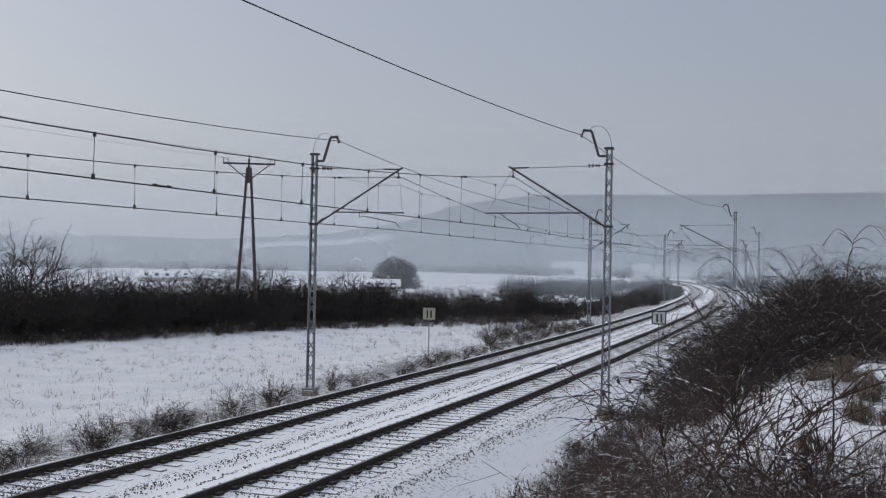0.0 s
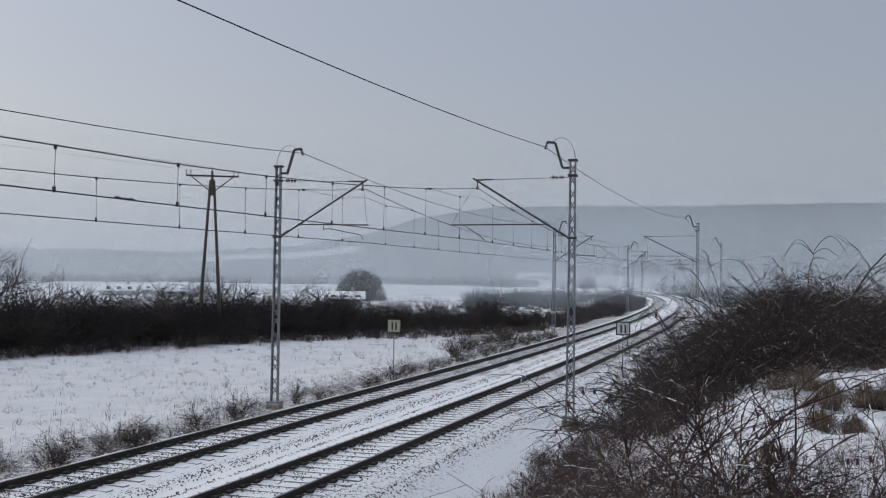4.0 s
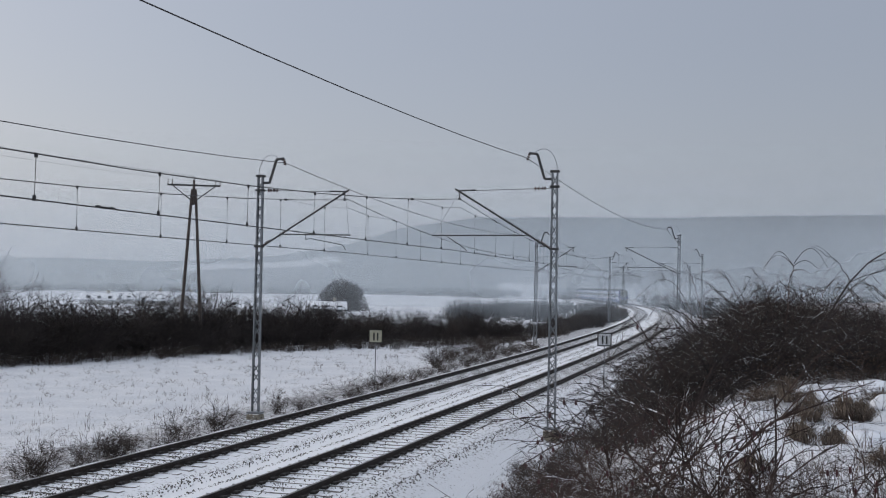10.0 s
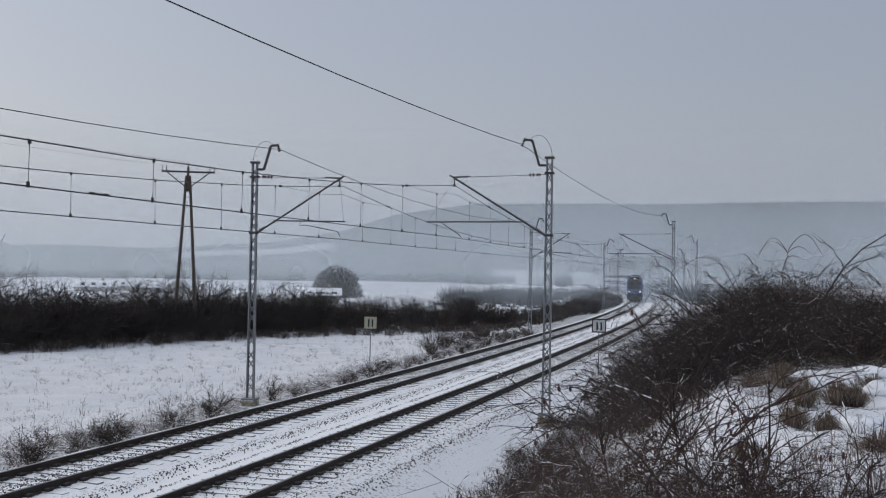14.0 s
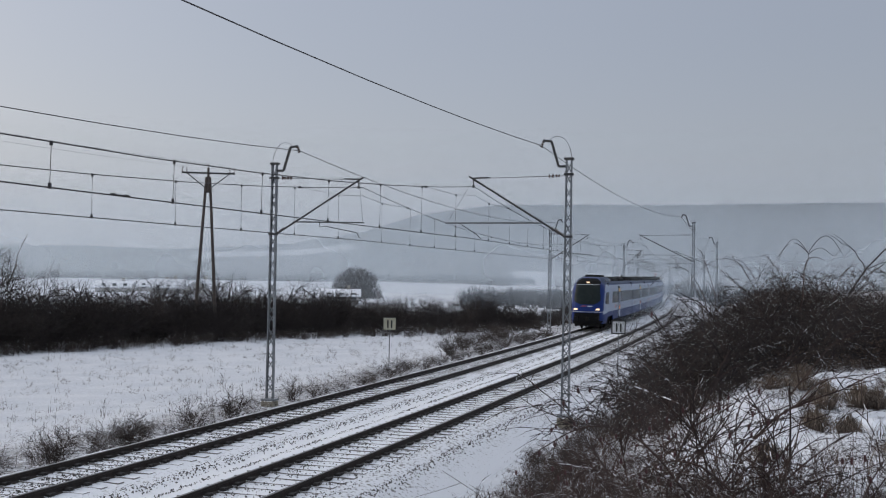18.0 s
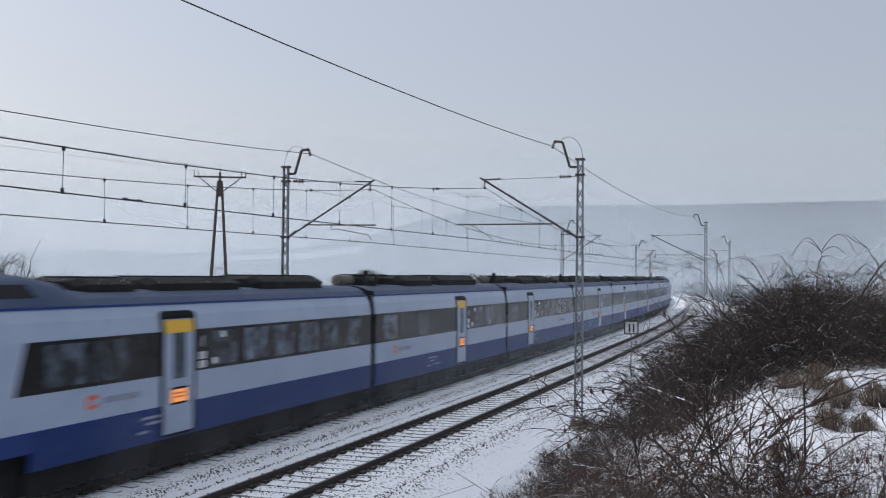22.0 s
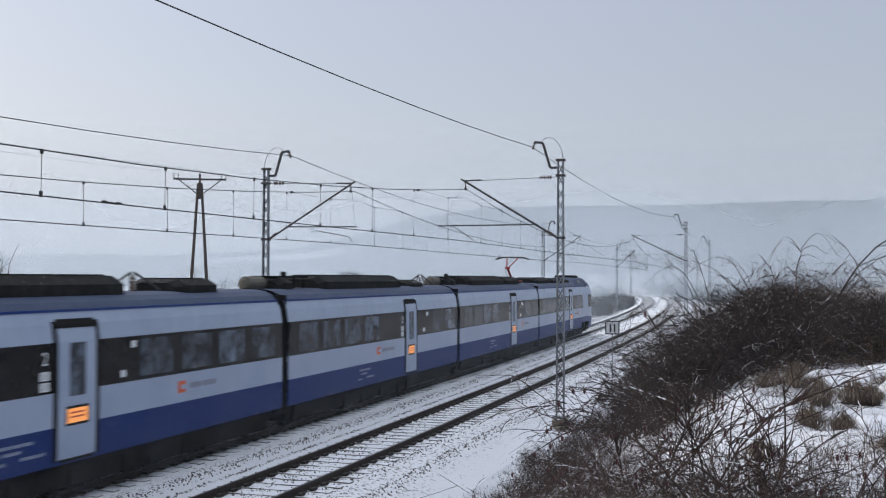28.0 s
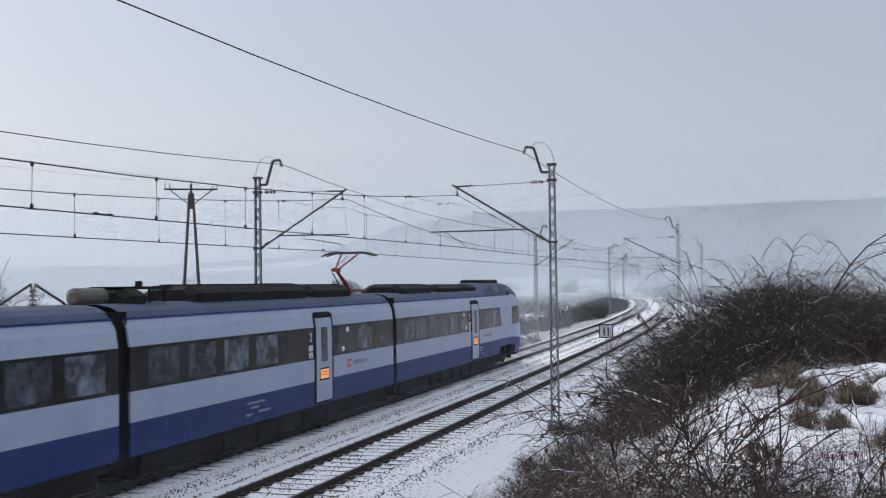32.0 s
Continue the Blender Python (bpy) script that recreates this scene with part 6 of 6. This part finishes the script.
            part(name, w, mat, car, "dark cab side window" if mat is BAND else "")
    for sgn in (-1, 1):
        hl = Shape()
        hl.box(0.0, 0.3, min(sgn * 0.74, sgn * 1.04), max(sgn * 0.74, sgn * 1.04), 1.58, 1.71, 0.04)
        part("headlight", hl, HEADLIGHT if lit else TAIL_OFF, car, "lit headlight" if lit else "unlit lamp")
        part("buffer", Shape().box(-0.18, 0.2, min(sgn * 0.72, sgn * 1.02), max(sgn * 0.72, sgn * 1.02), 0.80, 1.08, 0.05), RUBBER, car)
        part("nose_lettering", Shape().box(0.02, 0.12, min(sgn * 0.06, sgn * 0.44), max(sgn * 0.06, sgn * 0.44), 1.86, 1.91), RED_MARK if sgn > 0 else WHITE_MARK, car)
    part("front_trim", Shape().tube([(nose_point(w, 1.44)[0] - 0.015, nose_point(w, 1.44)[1] * 1.005, 1.44) for w in np.linspace(-0.9, 0.9, 25)], 0.02, sides=4), WHITE_MARK, car)
    part("brow_line", Shape().tube([(nose_point(w, 3.55)[0] - 0.01, nose_point(w, 3.55)[1], 3.55) for w in [math.asin((y / 1.25) ** (1 / 0.52)) * 2 / math.pi * e for e, y in [(-1, v) for v in np.linspace(0.98, 0.02, 9)] + [(1, v) for v in np.linspace(0.02, 0.98, 9)]]], 0.018, sides=4), WHITE_MARK, car)
    part("wiper", Shape().bar((0.03, -0.06, 2.02), (0.22, -0.55, 2.62), 0.025, 0.03).bar((0.20, -0.50, 2.58), (0.30, -0.28, 2.95), 0.02, 0.02), RUBBER, car)
    part("coupler", Shape().box(-0.35, 0.4, -0.2, 0.2, 0.80, 1.05, 0.04), GEAR, car)
    part("snow_plough", Shape().box(0.25, 0.5, -1.0, 1.0, 0.30, 0.58, 0.03), GEAR, car)
    top = Shape().box(0.70, 1.3, -0.12, 0.12, 3.66, 3.78, 0.03)
    part("top_light", top, HEADLIGHT if lit else TAIL_OFF, car, "lit top headlight" if lit else "unlit top lamp")


def build_end_car(lit):
    car = thing("cab_car", "blue and pale lilac electric train cab car on the far track" if lit else "blue and pale lilac electric train rear cab car, lamps off", "train car", "cars of the passing train")
    build_cab(car, lit)
    win = [(6.7, 7.9), (8.1, 9.4)] + [(12.9 + i * 1.64, 14.15 + i * 1.64) for i in range(6)]
    body_run(car, 3.6, END - 0.24, [11.4], [w for w in win if w[1] < END - 0.7], lit, 8.0)
    for sgn in (-1, 1):
        zs = np.linspace(2.049, 2.972, 9)
        rows = [(z, float(np.interp(z, [h for h, _ in SIDE], [w for _, w in SIDE])), 5.82 + 0.34 * (z - 2.05)) for z in zs]
        sh = Shape()
        sh.sweep([[(3.6, sgn * (w + 0.004), z), (x, sgn * (w + 0.004), z), (x, sgn * (w - 0.04), z), (3.6, sgn * (w - 0.04), z)] for z, w, x in rows])
        part("band_end", sh, WHITE_PAINT, car)
    bellows(car, END - 0.24, END + 0.24)
    for x in (4.2, END - 1.9):
        bogie(car, x)
    rings = []
    for x, k in ((1.5, 0.25), (2.4, 0.85), (3.2, 1.0), (6.6, 1.0), (7.6, 0.7), (8.2, 0.2)):
        prof = [(1.25, 3.57), (1.17, 3.62 + 0.12 * k), (1.05, 3.66 + 0.34 * k), (0.88, 3.70 + 0.42 * k), (0.5, 3.74 + 0.44 * k), (0, 3.75 + 0.45 * k)]
        rings.append([(x, y, z) for y, z in prof] + [(x, -y, z) for y, z in reversed(prof[:-1])])
    part("roof_fairing", Shape().sweep(rings, closed=False), ROOF_PAINT, car, "blue-grey roof fairing", smooth=True)
    part("roof_hump", Shape().box(3.3, 6.4, -0.62, 0.62, 4.15, 4.34, 0.06).box(2.9, 3.3, -0.5, 0.5, 4.12, 4.24, 0.04), ROOF_BOX, car)
    for sgn in (-1, 1):
        for x0, x1 in ((2.9, 3.5), (5.3, 6.5)):
            part("roof_hatch", Shape().add([(x0, sgn * 1.068, 3.98), (x1, sgn * 1.068, 3.98), (x1 + 0.2, sgn * 1.178, 3.75), (x0 + 0.2, sgn * 1.178, 3.75), (x0, sgn * 1.04, 3.98), (x1, sgn * 1.04, 3.98), (x1 + 0.2, sgn * 1.15, 3.75), (x0 + 0.2, sgn * 1.15, 3.75)],
                                            [(0, 1, 2, 3), (7, 6, 5, 4), (0, 4, 5, 1), (1, 5, 6, 2), (2, 6, 7, 3), (3, 7, 4, 0)]), BAND, car)
    roof_box(car, 8.6, 10.8, 0.30)
    blown_snow(car, 4.0, END)
    snow_plume(car, 7.0, END, 0.05 if lit else 0.028)
    if not lit:
        snow_plume(car, -1.0, -22.0, 0.07, True)
    roof_box(car, 11.2, 15.6, 0.32)
    roof_box(car, 16.4, 20.9, 0.36)
    return car


def build_mid_car(k, doors, logo):
    car = thing("middle_car", "pale lilac passenger car with black window band and blue skirt", "train car", "cars of the passing train")
    x0, x1 = 0.24, MID - 0.24
    win = [(0.98 + 1.82 * i, 2.33 + 1.82 * i) for i in range(8) if 2.33 + 1.82 * i < doors[0] - 2.6]
    win += [(16.0 - 1.80 * i, 17.36 - 1.80 * i) for i in range(8) if 16.0 - 1.80 * i > doors[0] + 1.0]
    body_run(car, x0, x1, doors, win, k == 0, logo, k >= 3)
    if k < 5:
        bellows(car, x1, MID + 0.24)
    else:
        bellows(car, x1, MID + 0.02)
    bogie(car, 0.0 if k != 3 else 2.0)
    if k == 2:
        bogie(car, MID - 2.0)
    if k == 5:
        roof_box(car, 4.25, 11.5, 0.44)
        roof_box(car, 11.8, 15.3, 0.40)
        pantograph(car, 16.6)
    else:
        plan = [[(4.6, 8.4, 0.38), (9.0, 14.8, 0.40)], [(5.4, 9.4, 0.36), (9.8, 13.0, 0.42), (14.6, 15.9, 0.30)], [(4.4, 8.0, 0.40), (8.3, 12.4, 0.44), (13.2, 15.6, 0.40)],
                [(4.2, 11.1, 0.42), (13.4, 15.4, 0.34)], [(4.2, 12.1, 0.44), (13.4, 15.0, 0.26)]][k]
        for a, b, h in plan:
            roof_box(car, a, b, h)
        folded_pantograph(car, MID - 1.2 if k != 3 else 12.5)
    part("air_tank", Shape().tube([(0.22, 0, 4.0), (0.27, 0, 4.0)], 0.12, 0.21, sides=14).tube([(0.27, 0, 4.0), (1.30, 0, 4.0)], 0.21, sides=14), TAN_TANK, car, "tan cylindrical roof tank")
    roof_box(car, 1.36, 2.34, 0.40, 0.7)
    rack = Shape()
    for px in (2.55, 3.25):
        for py in (-0.5, 0.5):
            rack.tube([(px, py, 3.8), (px, py, 4.16)], 0.035, sides=5)
    rack.box(2.42, 3.40, -0.62, 0.62, 4.16, 4.23).tube([(2.9, 0, 4.23), (2.9, 0, 4.36)], 0.09, sides=8)
    part("roof_rack", rack, ROOF_BOX, car)
    blown_snow(car, 0.0, MID)
    snow_plume(car, 0.0, MID, 0.08 if k < 3 else 0.032)
    return car


DOORS = [10.3, 5.4, 11.1, 8.3, 11.4, 11.2]
LOGOS = [2.0, 13.0, 7.5, 12.2, 7.6, 13.2]
CARS = [build_end_car(True)] + [build_mid_car(k, [DOORS[k]], LOGOS[k]) for k in range(6)] + [build_end_car(False)]



def raise_body(car):
    """Raises the body over the rails: the full lift at the roof line, none at the wheels and at the contact strip."""
    for ob in car.children_recursive:
        if ob.type == "MESH" and ob.data != WHEEL:
            for v in ob.data.vertices:
                v.co.z += float(np.interp(v.co.z, [0.8, 4.0, 4.4, 5.4], [0.0, 0.15, 0.15, 0.0]))


for each_car in CARS:
    raise_body(each_car)

# seconds and the place of the train's nose along the line
NOSE = [(0.0, 640.0), (2.0, 575.0), (4.0, 508.0), (6.0, 441.0), (8.0, 372.0), (10.0, 304.0), (12.0, 239.0), (13.0, 210.5), (14.0, 182.5), (15.0, 155.5), (16.0, 129.5), (17.0, 104.0), (18.0, 79.5),
        (19.0, 56.8), (20.0, 36.0), (21.0, 17.2), (22.0, -0.6), (23.0, -16.7), (24.0, -31.8), (25.0, -46.0), (26.0, -58.3), (27.0, -69.0), (28.0, -78.4), (29.0, -86.9), (30.0, -94.2),
        (31.0, -100.0), (32.0, -104.4)]


def car_pose(a, b, back=False):
    """A car whose x axis runs from the place a to the place b along the far track."""
    p, q = on_line(a, -GAP), on_line(b, -GAP)
    if back:
        p, q = q, p
    d = q - p
    return Matrix.Translation(p) @ Matrix.Rotation(math.atan2(d.y, d.x), 4, "Z")


def motions():
    # the added haze sheet waits out of view, then turns in before the hills
    walk(HAZE_BANK, [(t, pose(0, 0, 0, 0, 0, a)) for t, a in ((0.0, 78), (18.5, 74), (20.0, 62), (21.5, 32), (23.0, 8), (25.0, 2), (28.0, 0), (32.0, -2))])
    for i, car in enumerate(CARS):
        rows = []
        for t, s in NOSE:
            a = s - 1.3 if i == 0 else s + END - 1.3 + MID * (i - 1)
            b = a + (END if i in (0, 7) else MID)
            rows.append((t, car_pose(a, b, i == 7)))
        walk(car, rows)


motions()
